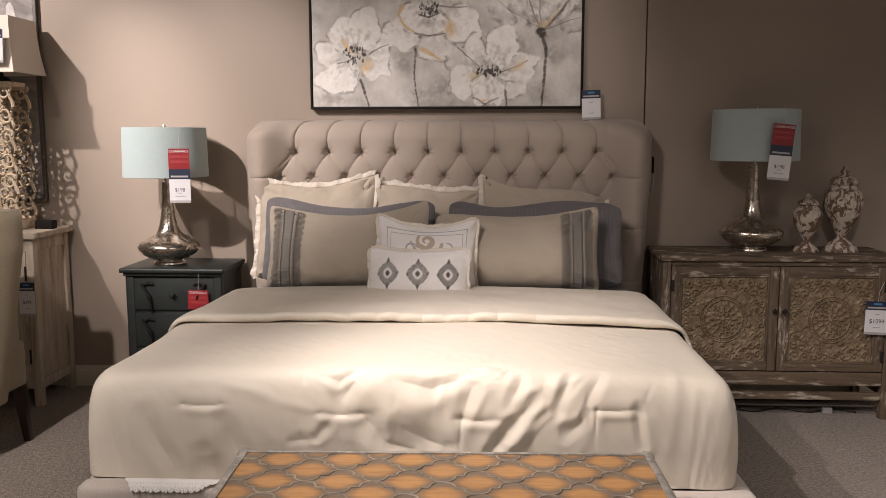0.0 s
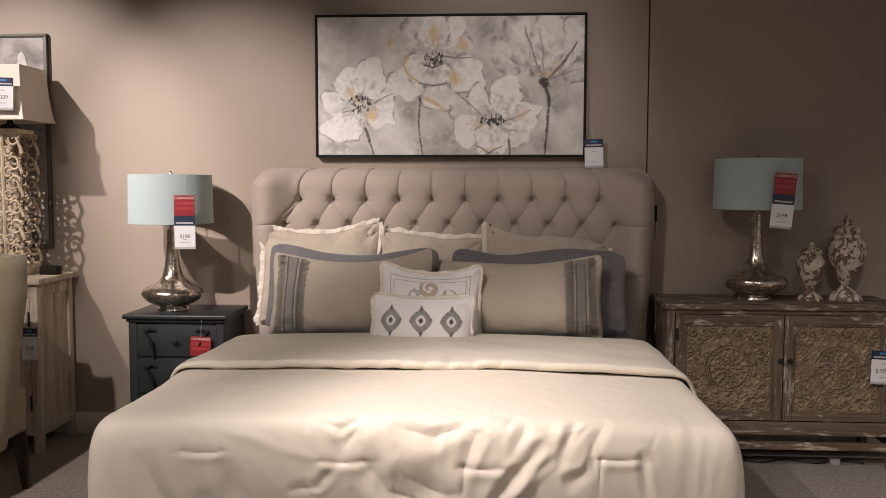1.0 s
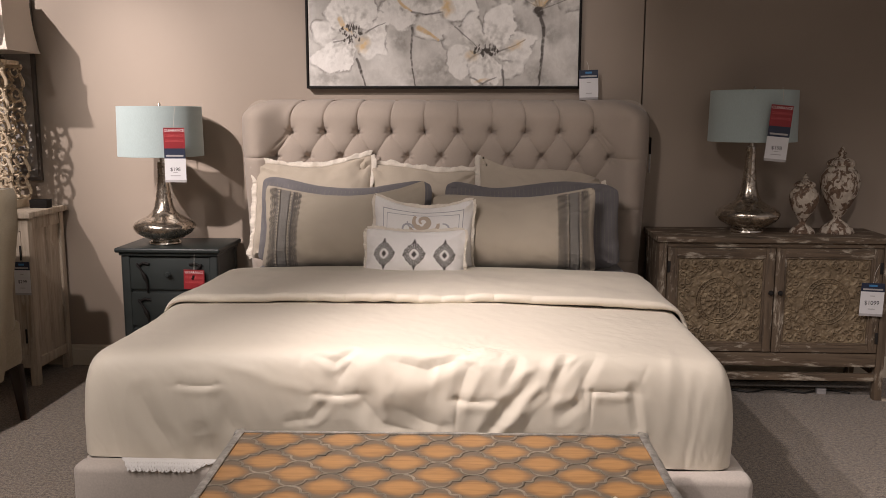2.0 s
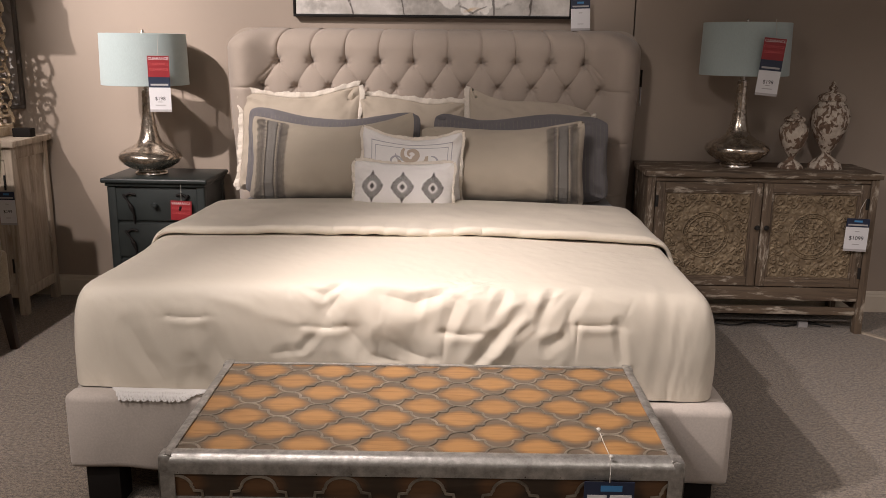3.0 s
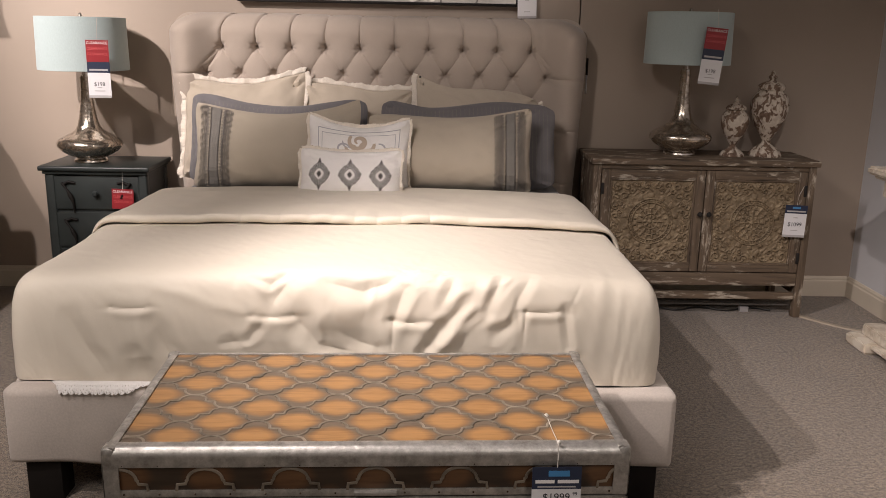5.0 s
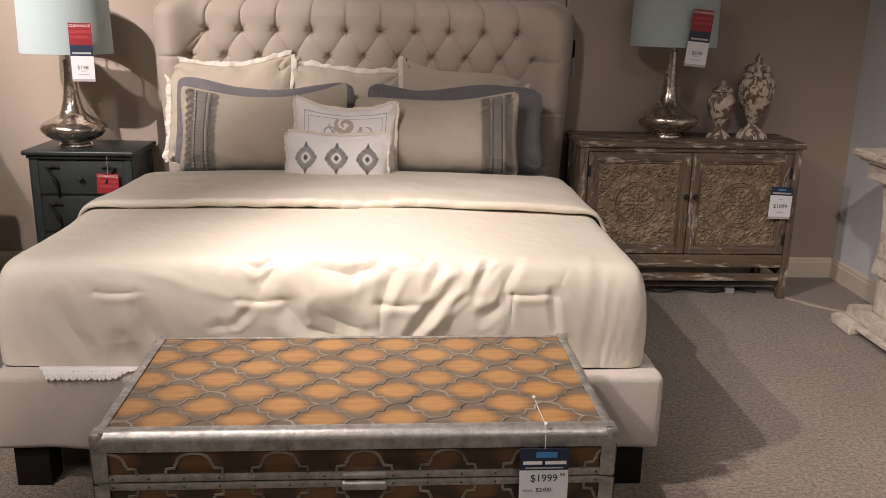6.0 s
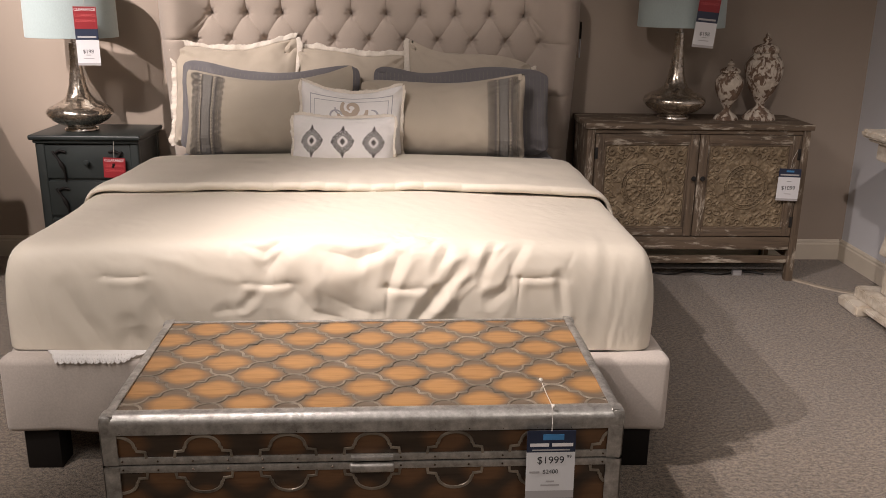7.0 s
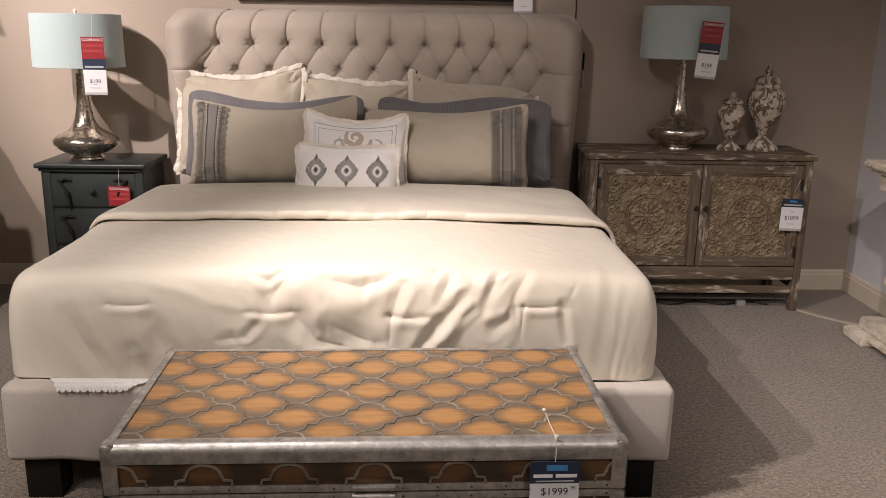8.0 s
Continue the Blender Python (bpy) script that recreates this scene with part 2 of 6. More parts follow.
CABLE = plain("beige_cable_cover", (0.36, 0.30, 0.23), 0.5)


# ---- mesh tools ----


def finish(ob, bm, material, smooth):
    bm.normal_update()
    for f in bm.faces:
        f.smooth = smooth
    bm.to_mesh(ob.data)
    bm.free()
    ob.data.materials.append(material)
    if smooth:
        ob.data.set_sharp_from_angle(angle=radians(38))
    return ob


def part(name, bm, material, parent, label="", smooth=True):
    ob = finish(new(name, bpy.data.meshes.new(name)), bm, material, smooth)
    ob.parent = parent
    return tagged(ob, label)


def structure(name, bm, material, label, category, smooth=False):
    ob = finish(new(name, bpy.data.meshes.new(name)), bm, material, smooth)
    return tagged(ob, label, category, "", "structure")


def thing(name, m, label, category, group=""):
    ob = new(name)
    ob.empty_display_size = 0.1
    ob.matrix_world = m
    return tagged(ob, label, category, group)


def box(bm, x0, x1, y0, y1, z0, z1, bevel=0.0, segments=2):
    vs = [bm.verts.new((x, y, z)) for x in (x0, x1) for y in (y0, y1) for z in (z0, z1)]
    fs = [bm.faces.new([vs[i] for i in q]) for q in ((0, 1, 3, 2), (4, 6, 7, 5), (0, 4, 5, 1), (2, 3, 7, 6), (0, 2, 6, 4), (1, 5, 7, 3))]
    if bevel:
        edges = list({e for f in fs for e in f.edges})
        bmesh.ops.bevel(bm, geom=edges, offset=bevel, segments=segments, affect="EDGES", profile=0.6)
    return bm


def boxes(*rows, bevel=0.0, segments=2):
    bm = bmesh.new()
    for r in rows:
        box(bm, *r, bevel=bevel, segments=segments)
    return bm


def lathe(bm, profile, seg=40, cx=0.0, cy=0.0):
    rings = []
    for r, z in profile:
        rings.append([bm.verts.new((cx + r * math.cos(2 * math.pi * k / seg), cy + r * math.sin(2 * math.pi * k / seg), z)) for k in range(seg)] if r > 1e-5 else [bm.verts.new((cx, cy, z))])
    for a, b in zip(rings, rings[1:]):
        for k in range(seg):
            j = (k + 1) % seg
            if len(a) == 1 and len(b) > 1:
                bm.faces.new((a[0], b[j], b[k]))
            elif len(b) == 1 and len(a) > 1:
                bm.faces.new((a[k], a[j], b[0]))
            elif len(a) > 1:
                bm.faces.new((a[k], a[j], b[j], b[k]))
    return bm


def tube(bm, pts, radius, seg=8, flat=1.0):
    pts = [Vector(p) for p in pts]
    rings = []
    for i, p in enumerate(pts):
        d = (pts[min(i + 1, len(pts) - 1)] - pts[max(i - 1, 0)]).normalized()
        a = d.cross(Vector((0, 0, 1)) if abs(d.z) < 0.95 else Vector((1, 0, 0))).normalized()
        b = d.cross(a)
        r = radius(i / (len(pts) - 1)) if callable(radius) else radius
        rings.append([bm.verts.new(p + a * r * math.cos(2 * math.pi * k / seg) + b * r * flat * math.sin(2 * math.pi * k / seg)) for k in range(seg)])
    for a, b in zip(rings, rings[1:]):
        for k in range(seg):
            bm.faces.new((a[k], a[(k + 1) % seg], b[(k + 1) % seg], b[k]))
    bm.faces.new(rings[0][::-1])
    bm.faces.new(rings[-1])
    return bm


def sheet(bm, P, flip=False):
    """A grid of points (rows, columns, 3) as quads."""
    n, k = P.shape[:2]
    vs = [[bm.verts.new(P[i, j]) for j in range(k)] for i in range(n)]
    for i in range(n - 1):
        for j in range(k - 1):
            q = (vs[i][j], vs[i][j + 1], vs[i + 1][j + 1], vs[i + 1][j])
            bm.faces.new(q[::-1] if flip else q)
    return vs


def prism(bm, outline, y0, y1):
    """An outline in x and z, drawn out from y0 to y1."""
    a = [bm.verts.new((x, y0, z)) for x, z in outline]
    b = [bm.verts.new((x, y1, z)) for x, z in outline]
    bm.faces.new(a)
    bm.faces.new(b[::-1])
    for i in range(len(a)):
        j = (i + 1) % len(a)
        bm.faces.new((a[j], a[i], b[i], b[j]))
    return bm


def text(body, size, x, y, z, material, parent, align="CENTER"):
    cu = bpy.data.curves.new("lettering", "FONT")
    cu.body, cu.size, cu.align_x, cu.extrude = body, size, align, 0.0002
    tmp = bpy.data.objects.new("lettering", cu)
    scene.collection.objects.link(tmp)
    me = bpy.data.meshes.new_from_object(tmp.evaluated_get(bpy.context.evaluated_depsgraph_get()))
    bpy.data.objects.remove(tmp)
    me.transform(Matrix.Translation((x, y, z)) @ Matrix.Rotation(radians(90), 4, "X"))
    me.materials.clear()
    me.materials.append(material)
    ob = new("lettering", me)
    ob.parent = parent
    return ob


def fbm(x, y, z=0.0, octaves=3):
    return noise.fractal(Vector((x, y, z)), 1.0, 2.0, octaves)


def segment_distance(X, Z, x0, z0, x1, z1):
    dx, dz = x1 - x0, z1 - z0
    t = np.clip(((X - x0) * dx + (Z - z0) * dz) / (dx * dx + dz * dz), 0, 1)
    return np.hypot(X - x0 - t * dx, Z - z0 - t * dz), t


def noise_grid(X, Y, scale, seed, octaves=3):
    return np.array([[fbm(float(a) * scale + seed, float(b) * scale, seed * 1.7, octaves) for a, b in zip(ra, rb)] for ra, rb in zip(X, Y)])

# ---- the room ----
EAST, WEST, SOUTH, TOP = 2.785, -5.0, -9.0, 3.9
SEAM_X = 1.092
structure("floor", boxes((WEST, EAST + 0.15, SOUTH, 0.15, -0.1, 0.0)), CARPET, "brown-grey loop pile carpet over the whole floor", "floor")
structure("wall_north", boxes((WEST, SEAM_X - 0.004, 0.0, 0.15, 0, TOP), (SEAM_X + 0.004, EAST + 0.15, 0.0, 0.15, 0, TOP)), WALL, "taupe painted display wall of two panels", "wall")
structure("trim_wall_joint", boxes((SEAM_X - 0.004, SEAM_X + 0.004, 0.05, 0.055, 0, TOP)), SEAM, "dark open joint between two wall panels", "trim")
structure("wall_east", boxes((EAST, EAST + 0.15, SOUTH, 0.0, 0, TOP)), WALL_GREY, "pale grey painted side wall", "wall")
# The shop is open west and south; these two added walls only enclose it.
structure("unseen_wall_west", boxes((WEST - 0.15, WEST, SOUTH, 0.15, 0, TOP)), WALL, "added taupe wall out of view, closing the open shop", "wall")
structure("unseen_wall_south", boxes((WEST, EAST, SOUTH - 0.15, SOUTH, 0, TOP)), WALL, "added taupe wall out of view, closing the open shop", "wall")
structure("ceiling", boxes((WEST, EAST + 0.15, SOUTH, 0.15, TOP, TOP + 0.1)), CEILING, "dark painted shop ceiling", "ceiling")


def baseboard_profile(bm, length_from, length_to, along_x):
    prof = [(0, 0), (0.016, 0), (0.016, 0.092), (0.012, 0.100), (0.012, 0.110), (0.005, 0.122), (0, 0.122)]
    ends = []
    for s in (length_from, length_to):
        ends.append([bm.verts.new((s, -d, z) if along_x else (EAST - d, s, z)) for d, z in prof])
    for i in range(len(prof)):
        j = (i + 1) % len(prof)
        bm.faces.new((ends[0][i], ends[0][j], ends[1][j], ends[1][i]))
    bm.faces.new(ends[0])
    bm.faces.new(ends[1][::-1])
    bmesh.ops.recalc_face_normals(bm, faces=bm.faces)
    return bm


structure("baseboard_north", baseboard_profile(bmesh.new(), WEST, EAST - 0.017, True), TRIM, "cream painted moulded baseboard", "baseboard")
structure("baseboard_east", baseboard_profile(bmesh.new(), SOUTH, -0.001, False), TRIM, "cream painted moulded baseboard", "baseboard")

# ---- bed ----
bed = thing("bed", pose(0, 0, 0), "king bed with tufted beige linen headboard and upholstered rails", "bed")


def headboard():
    half, low, high = 1.122, 0.30, 1.562
    NX, NZ = 620, 330
    xs, zs = np.linspace(-half, half, NX), np.linspace(low, high, NZ)
    X, Z = np.meshgrid(xs, zs)
    step, shift = 0.1835, -0.012
    rows = [1.385, 1.250, 1.115, 0.980, 0.845]
    buttons = []
    for k, z in enumerate(rows):
        n = 10 if k % 2 == 0 else 11
        buttons += [((i - (n - 1) / 2) * step + shift, z, k) for i in range(n)]
    edge = np.minimum(half - np.abs(X), high - Z)
    # soft shell with a rolled rim and forward wings
    corner = np.hypot(np.clip(np.abs(X) - (half - 0.11), 0, None), np.clip(Z - (high - 0.11), 0, None))
    inset = np.clip(0.11 - corner, 0, None)
    inset = np.where((np.abs(X) > half - 0.11) & (Z > high - 0.11), inset, np.minimum(edge, 0.11))
    rim = np.sqrt(np.clip(1 - (1 - inset / 0.11) ** 2, 0, 1))
    wing = np.clip((np.abs(X) - 0.86) / 0.15, 0, 1)
    wing = wing * wing * (3 - 2 * wing)
    D = 0.095 + 0.080 * wing
    # cushions between the buttons, folds along the diamonds, pleats up and over the top edge
    fold, pleat, near = np.full_like(X, 9.0), np.full_like(X, 9.0), np.full_like(X, 9.0)
    for bx, bz, k in buttons:
        near = np.minimum(near, np.hypot(X - bx, (Z - bz) * 0.9))
        if k == 0:
            d, _ = segment_distance(X, Z, bx, bz, bx + 0.004, high + 0.05)
            pleat = np.minimum(pleat, d)
        for ox, oz, ok in buttons:
            if ok == k + 1 and abs(ox - bx) < step * 0.6:
                d, _ = segment_distance(X, Z, bx, bz, ox, oz)
                fold = np.minimum(fold, d)
    slack = np.clip(0.55 + 1.3 * noise_grid(X, Z, 6.0, 9.0, 2), 0.05, 1.2)
    tuft = -0.015 * np.exp(-fold / 0.022) - 0.0032 * slack * np.exp(-fold / 0.0034)
    tuft -= 0.012 * np.exp(-pleat / 0.018) + 0.010 * np.exp(-pleat / 0.0032)
    tuft -= 0.036 * np.exp(-((near / 0.0165) ** 2)) + 0.016 * np.exp(-((near / 0.042) ** 2))
    # short puckers round each button
    for bx, bz, k in buttons:
        a = np.arctan2(Z - bz, X - bx)
        r = np.hypot(X - bx, Z - bz)
        tuft += 0.0030 * np.cos(7 * a + 3 * bx) * np.exp(-(((r - 0.022) / 0.014) ** 2))
    tuft *= np.clip((1.03 - np.abs(X)) / 0.1, 0, 1)
    for z in (1.250, 0.980, 0.70):
        d, t = segment_distance(np.abs(X), Z, 0.90, z, half, z - 0.006)
        tuft -= 0.016 * np.exp(-d / 0.009) * (1 - 0.5 * t)
    # pulled cloth where the wing turns forward
    for z0, z1, x1 in ((1.385, 1.30, 0.925), (1.37, 1.275, 0.91), (1.115, 1.02, 0.925)):
        d, t = segment_distance(np.abs(X), Z, 0.845, z0, x1, z1)
        tuft -= 0.010 * np.exp(-d / 0.006) * np.sin(np.clip(t, 0.06, 0.94) * math.pi)
    tuft += 0.008 * noise_grid(X, Z, 5.0, 3.0, 3) * (0.4 + 0.6 * wing)
    D = D + 0.045 + tuft
    Y = -(0.045 + rim * D)
    crown = np.clip((Z - high + 0.10) / 0.10, 0, 1)
    Z = Z - 0.007 * crown * np.exp(-((pleat / 0.016) ** 2)) * (np.abs(X) < 0.9) + 0.006 * crown * noise_grid(X, Z, 2.2, 5.0, 2)
    # outline: the top corners are drawn in to an arc, the wings taper towards the floor
    lim = np.where(Z > high - 0.11, half - 0.11 + np.sqrt(np.clip(0.11**2 - (Z - high + 0.11) ** 2, 0, None)), half)
    lim = lim * (1 - 0.030 * np.clip((1.35 - Z) / 0.7, 0, 1))
    X2 = X * lim / half
    bm = bmesh.new()
    vs = sheet(bm, np.stack([X2, Y, Z], -1))
    ring = [vs[0][j] for j in range(NX)] + [vs[i][NX - 1] for i in range(1, NZ)] + [vs[NZ - 1][j] for j in range(NX - 2, -1, -1)] + [vs[i][0] for i in range(NZ - 2, 0, -1)]
    back = [bm.verts.new((v.co.x, -0.02, v.co.z)) for v in ring]
    for i in range(len(ring)):
        j = (i + 1) % len(ring)
        bm.faces.new((ring[j], ring[i], back[i], back[j]))
    bm.faces.new(back)
    ob = part("headboard", bm, LINEN, bed, "button-tufted beige linen headboard with rolled wings")
    for bx, bz, k in buttons:
        i, j = int(np.argmin(np.abs(zs - bz))), int(np.argmin(np.abs(xs - bx)))
        b = bmesh.new()
        lathe(b, [(0, 0.006), (0.005, 0.005), (0.009, 0.002), (0.010, -0.004)], 12)
        bmesh.ops.rotate(b, verts=b.verts, matrix=Matrix.Rotation(radians(90), 3, "X"))
        bmesh.ops.translate(b, verts=b.verts, vec=(bx * lim[i, j] / half, float(Y[i, j]) + 0.001, bz))
        part("button", b, LINEN, ob)
    return ob


headboard()


def padded(x0, x1, y0, y1, z0, z1, r=0.022, seed=0.0):
    bm = box(bmesh.new(), x0, x1, y0, y1, z0, z1)
    bmesh.ops.subdivide_edges(bm, edges=[e for e in bm.edges if e.calc_length() > 0.5], cuts=40, use_grid_fill=True)
    bmesh.ops.bevel(bm, geom=[e for e in bm.edges if len(e.link_faces) == 2 and e.calc_face_angle() > 0.5], offset=r, segments=3, affect="EDGES", profile=0.55)
    for v in bm.verts:
        v.co += Vector((0, 1, 0.6)) * 0.006 * fbm(v.co.x * 5 + seed, v.co.z * 7, v.co.y * 5)
    return bm


part("footboard", padded(-1.052, 1.052, -2.385, -2.305, 0.138, 0.393), LINEN_RAIL_LIT, bed, "low upholstered linen foot rail")
part("side_rail", padded(-1.052, -0.975, -2.303, -0.16, 0.138, 0.390, seed=4), LINEN_RAIL_LIT, bed)
part("side_rail", padded(0.975, 1.052, -2.303, -0.16, 0.138, 0.390, seed=8), LINEN_RAIL_LIT, bed)
for fx in (-1.010, 0.900):
    for fy in (-2.36, -0.30):
        part("foot", boxes((fx, fx + 0.11, fy, fy + 0.09, 0.0, 0.138), bevel=0.004), BLACK_WOOD, bed, "black block foot")
part("platform", boxes((-0.973, 0.973, -2.30, -0.16, 0.30, 0.375)), SHEET, bed)

mattress = thing("mattress", pose(0, 0, 0.377), "thick mattress in a dark grey cover on the bed", "mattress")
part("body", boxes((-0.93, 0.93, -2.235, -0.19, 0.0, 0.285), bevel=0.05, segments=4), SHEET, mattress)
part("top_pad", boxes((-0.945, 0.945, -1.15, -0.18, 0.287, 0.315), bevel=0.012, segments=2), QUILT, mattress)

# ---- comforter ----
HALF_FLAT, FRONT_FLAT, ROLL = 0.872, -2.125, 0.31
OUT, DOWN, TOPZ = 0.190, 0.215, 0.722


def drape(S, T, lift=0.0):
    """Cloth coordinates (across, along) to a place on the bed: flat on top, rolled over the rim, then straight down."""
    a = np.clip(np.abs(S) - HALF_FLAT, 0, None)
    b = np.clip(FRONT_FLAT - T, 0, None)
    r = (a**6.0 + b**6.0) ** (1 / 6.0) + 1e-9
    th = np.clip(r / ROLL, 0, 1) * math.pi / 2
    out, drop = (OUT + lift) * np.sin(th) ** 0.6 - 0.02 * np.clip(r - ROLL, 0, None), DOWN * (1 - np.cos(th)) ** 1.8 + np.clip(r - ROLL, 0, None)
    X = np.sign(S) * (np.minimum(np.abs(S), HALF_FLAT) + 0.87 * a / r * out) - 0.021
    Y = np.maximum(T, FRONT_FLAT) - b / r * out
    mound = 0.030 * np.cos(np.clip(S / 1.1, -1, 1) * math.pi / 2)
    Z = TOPZ + lift + mound - drop
    return X, Y, Z


# creases in the cloth: across and down at both ends, width, depth (valleys below nought, ridges above)
LEFT_FOLDS = [(-0.83, 0.19, -0.728, 0.354, 0.026, -0.014), (-0.579, 0.219, -0.526, 0.30, 0.028, -0.013), (-0.646, 0.295, -0.64, 0.384, 0.030, -0.012), (-0.623, 0.188, -0.599, 0.288, 0.035, 0.008),
              (-0.561, 0.112, -0.379, 0.166, 0.020, 0.0045), (-0.379, 0.166, -0.286, 0.188, 0.018, 0.0045), (-0.989, 0.209, -0.98, 0.323, 0.04, -0.007), (-0.605, 0.318, -0.602, 0.387, 0.02, -0.009)]
MIDDLE_FOLDS = [(-0.259, 0.079, -0.215, 0.102, 0.014, -0.009), (-0.215, 0.102, -0.151, 0.054, 0.016, -0.010), (-0.157, 0.099, -0.204, 0.163, 0.032, -0.013), (-0.236, 0.206, -0.286, 0.25, 0.013, -0.007),
                (-0.286, 0.25, -0.362, 0.265, 0.013, -0.005), (-0.136, 0.191, -0.054, 0.265, 0.034, -0.019), (-0.054, 0.265, 0.051, 0.29, 0.030, -0.017), (-0.016, 0.173, 0.086, 0.196, 0.034, 0.012),
                (-0.019, 0.104, 0.075, 0.125, 0.028, -0.018), (0.075, 0.125, 0.16, 0.092, 0.024, -0.015), (-0.019, 0.227, 0.125, 0.275, 0.022, -0.013), (0.204, 0.112, 0.171, 0.196, 0.020, -0.015)]
RIGHT_FOLDS = [(0.394, 0.15, 0.318, 0.227, 0.018, -0.017), (0.318, 0.227, 0.271, 0.29, 0.022, -0.019), (0.425, 0.170, 0.305, 0.29, 0.022, 0.012), (0.432, 0.176, 0.379, 0.214, 0.012, -0.010),
               (0.564, 0.188, 0.497, 0.232, 0.016, -0.009), (0.362, 0.079, 0.327, 0.153, 0.018, -0.010), (0.488, 0.046, 0.447, 0.145, 0.022, 0.008), (0.517, 0.059, 0.47, 0.166, 0.016, -0.009),
               (0.599, 0.038, 0.552, 0.168, 0.018, -0.009), (0.713, 0.163, 0.734, 0.25, 0.014, -0.008), (0.76, 0.30, 0.801, 0.372, 0.022, -0.010), (0.842, -0.05, 0.83, 0.155, 0.026, 0.005)]
TACKS = [(-0.702, 0.166, -0.585, 0.168, 0), (-0.268, 0.194, -0.136, 0.194, 0), (0.171, 0.204, 0.286, 0.204, -1), (0.590, 0.169, 0.711, 0.163, -1)]


def wrinkles(S, T):
    R = FRONT_FLAT - T - 0.058
    R = R - 0.017 * np.clip((0.25 - R) / 0.06, 0, 1)
    # the cloth wanders, so no crease runs dead straight
    wx, wr = 0.011 * noise_grid(S, T, 7.0, 41.0, 2), 0.009 * noise_grid(S, T, 7.0, 53.0, 2)
    H = 0.008 * noise_grid(S, T, 2.2, 11.0, 2)
    for s0, r0, s1, r1, w, amp in LEFT_FOLDS + MIDDLE_FOLDS + RIGHT_FOLDS:
        d, t = segment_distance(S + wx, R + wr, s0, r0, s1, r1)
        end = 0.35 + 0.65 * np.sin(np.clip(t, 0.05, 0.95) * math.pi)
        if amp < 0:
            deep = -min(-0.68 * amp, 0.37 * w)
            H += deep * end * (0.8 * np.exp(-((d / (1.15 * w)) ** 2)) + 0.30 * np.exp(-d / (0.25 * w)))
            H -= 0.16 * amp * np.exp(-(((d - 1.7 * w) / (0.8 * w)) ** 2))
        else:
            H += 0.75 * amp * end * np.exp(-((d / (0.85 * w)) ** 2))
    # stitched tacks: a short pinched line, its lower lip standing out, a crease dropping from one end
    for s0, r0, s1, r1, drop in TACKS:
        line_r = r0 + (r1 - r0) * np.clip((S - s0) / (s1 - s0), 0, 1) + 0.003 * np.sin((S - s0) / (s1 - s0) * math.pi)
        span = np.clip((S - s0 + 0.02) / 0.04, 0, 1) * np.clip((s1 + 0.02 - S) / 0.04, 0, 1)
        H -= 0.005 * span * np.exp(-np.abs(R - line_r) / 0.005)
        H += span * (0.0034 * np.exp(-(((R - line_r - 0.014) / 0.012) ** 2)) + 0.0015 * np.exp(-(((R - line_r + 0.022) / 0.016) ** 2)))
        if drop:
            d, t = segment_distance(S + 0.3 * wx, R, s0, r0, s0 - 0.004, r0 + 0.10)
            H -= 0.007 * np.exp(-d / 0.006) * (1 - t)
        for e, o in ((s0, -1), (s1, 1)):
            d, t = segment_distance(S, R, e, r0, e + o * 0.05, r0 + 0.004)
            H -= 0.0035 * np.exp(-d / 0.007) * (1 - t)
    rnd = random.Random(5)
    for _ in range(46):
        s0, r0 = rnd.uniform(-0.35, 0.80), rnd.uniform(0.0, 0.30)
        lean, ln = rnd.gauss(-0.55 if s0 > 0.1 else 0.35, 0.3), rnd.uniform(0.06, 0.16)
        d, t = segment_distance(S + wx, R + wr, s0, r0, s0 + ln * math.sin(lean), r0 + ln * math.cos(lean))
        w, amp = rnd.uniform(0.008, 0.018), rnd.choice((-1, 1)) * rnd.uniform(0.001, 0.0026)
        H += amp * np.exp(-((d / w) ** 2)) * np.sin(np.clip(t, 0.02, 0.98) * math.pi)
    # crumpled patch near the crest
    patch = np.exp(-(((S - 0.24) / 0.10) ** 2 + ((R - 0.02) / 0.09) ** 2))
    H += 0.013 * patch * noise_grid(S, T, 14.0, 4.0, 3)
    face = np.clip((R + 0.02) / 0.2, 0, 1)
    middle = np.exp(-(((S - 0.05) / 0.62) ** 4))
    H += 0.0045 * face * noise_grid(S, T * 0.6, 6.0, 7.0, 2) * (0.2 + 0.8 * middle)
    H += 0.0008 * noise_grid(S + 0.4 * T, T, 21.0, 17.0, 2)
    # fine upright gathers at one side, soft flutes above the hem
    H += 0.0007 * np.exp(-(((S - 0.88) / 0.13) ** 2)) * np.sin(S * 95 + 2 * np.sin(T * 9)) * np.clip((R + 0.1) * 5, 0, 1)
    H += 0.003 * np.clip((R - 0.2) / 0.2, 0, 1) * np.clip((0.95 - np.abs(S)) / 0.2, 0, 1) * np.sin(S * 13 + 2.0 * np.sin(S * 5))
    return H


def push(X, Y, Z, H):
    P = np.stack([X, Y, Z], -1)
    du, dv = np.gradient(P, axis=1), np.gradient(P, axis=0)
    N = np.cross(du, dv)
    N /= np.linalg.norm(N, axis=-1, keepdims=True) + 1e-12
    if N[len(N) // 2, N.shape[1] // 2, 2] < 0:
        N = -N
    return P + N * H[..., None]


comforter = thing("comforter", pose(0, 0, 0), "puffy cream sateen comforter with its top folded back", "comforter")


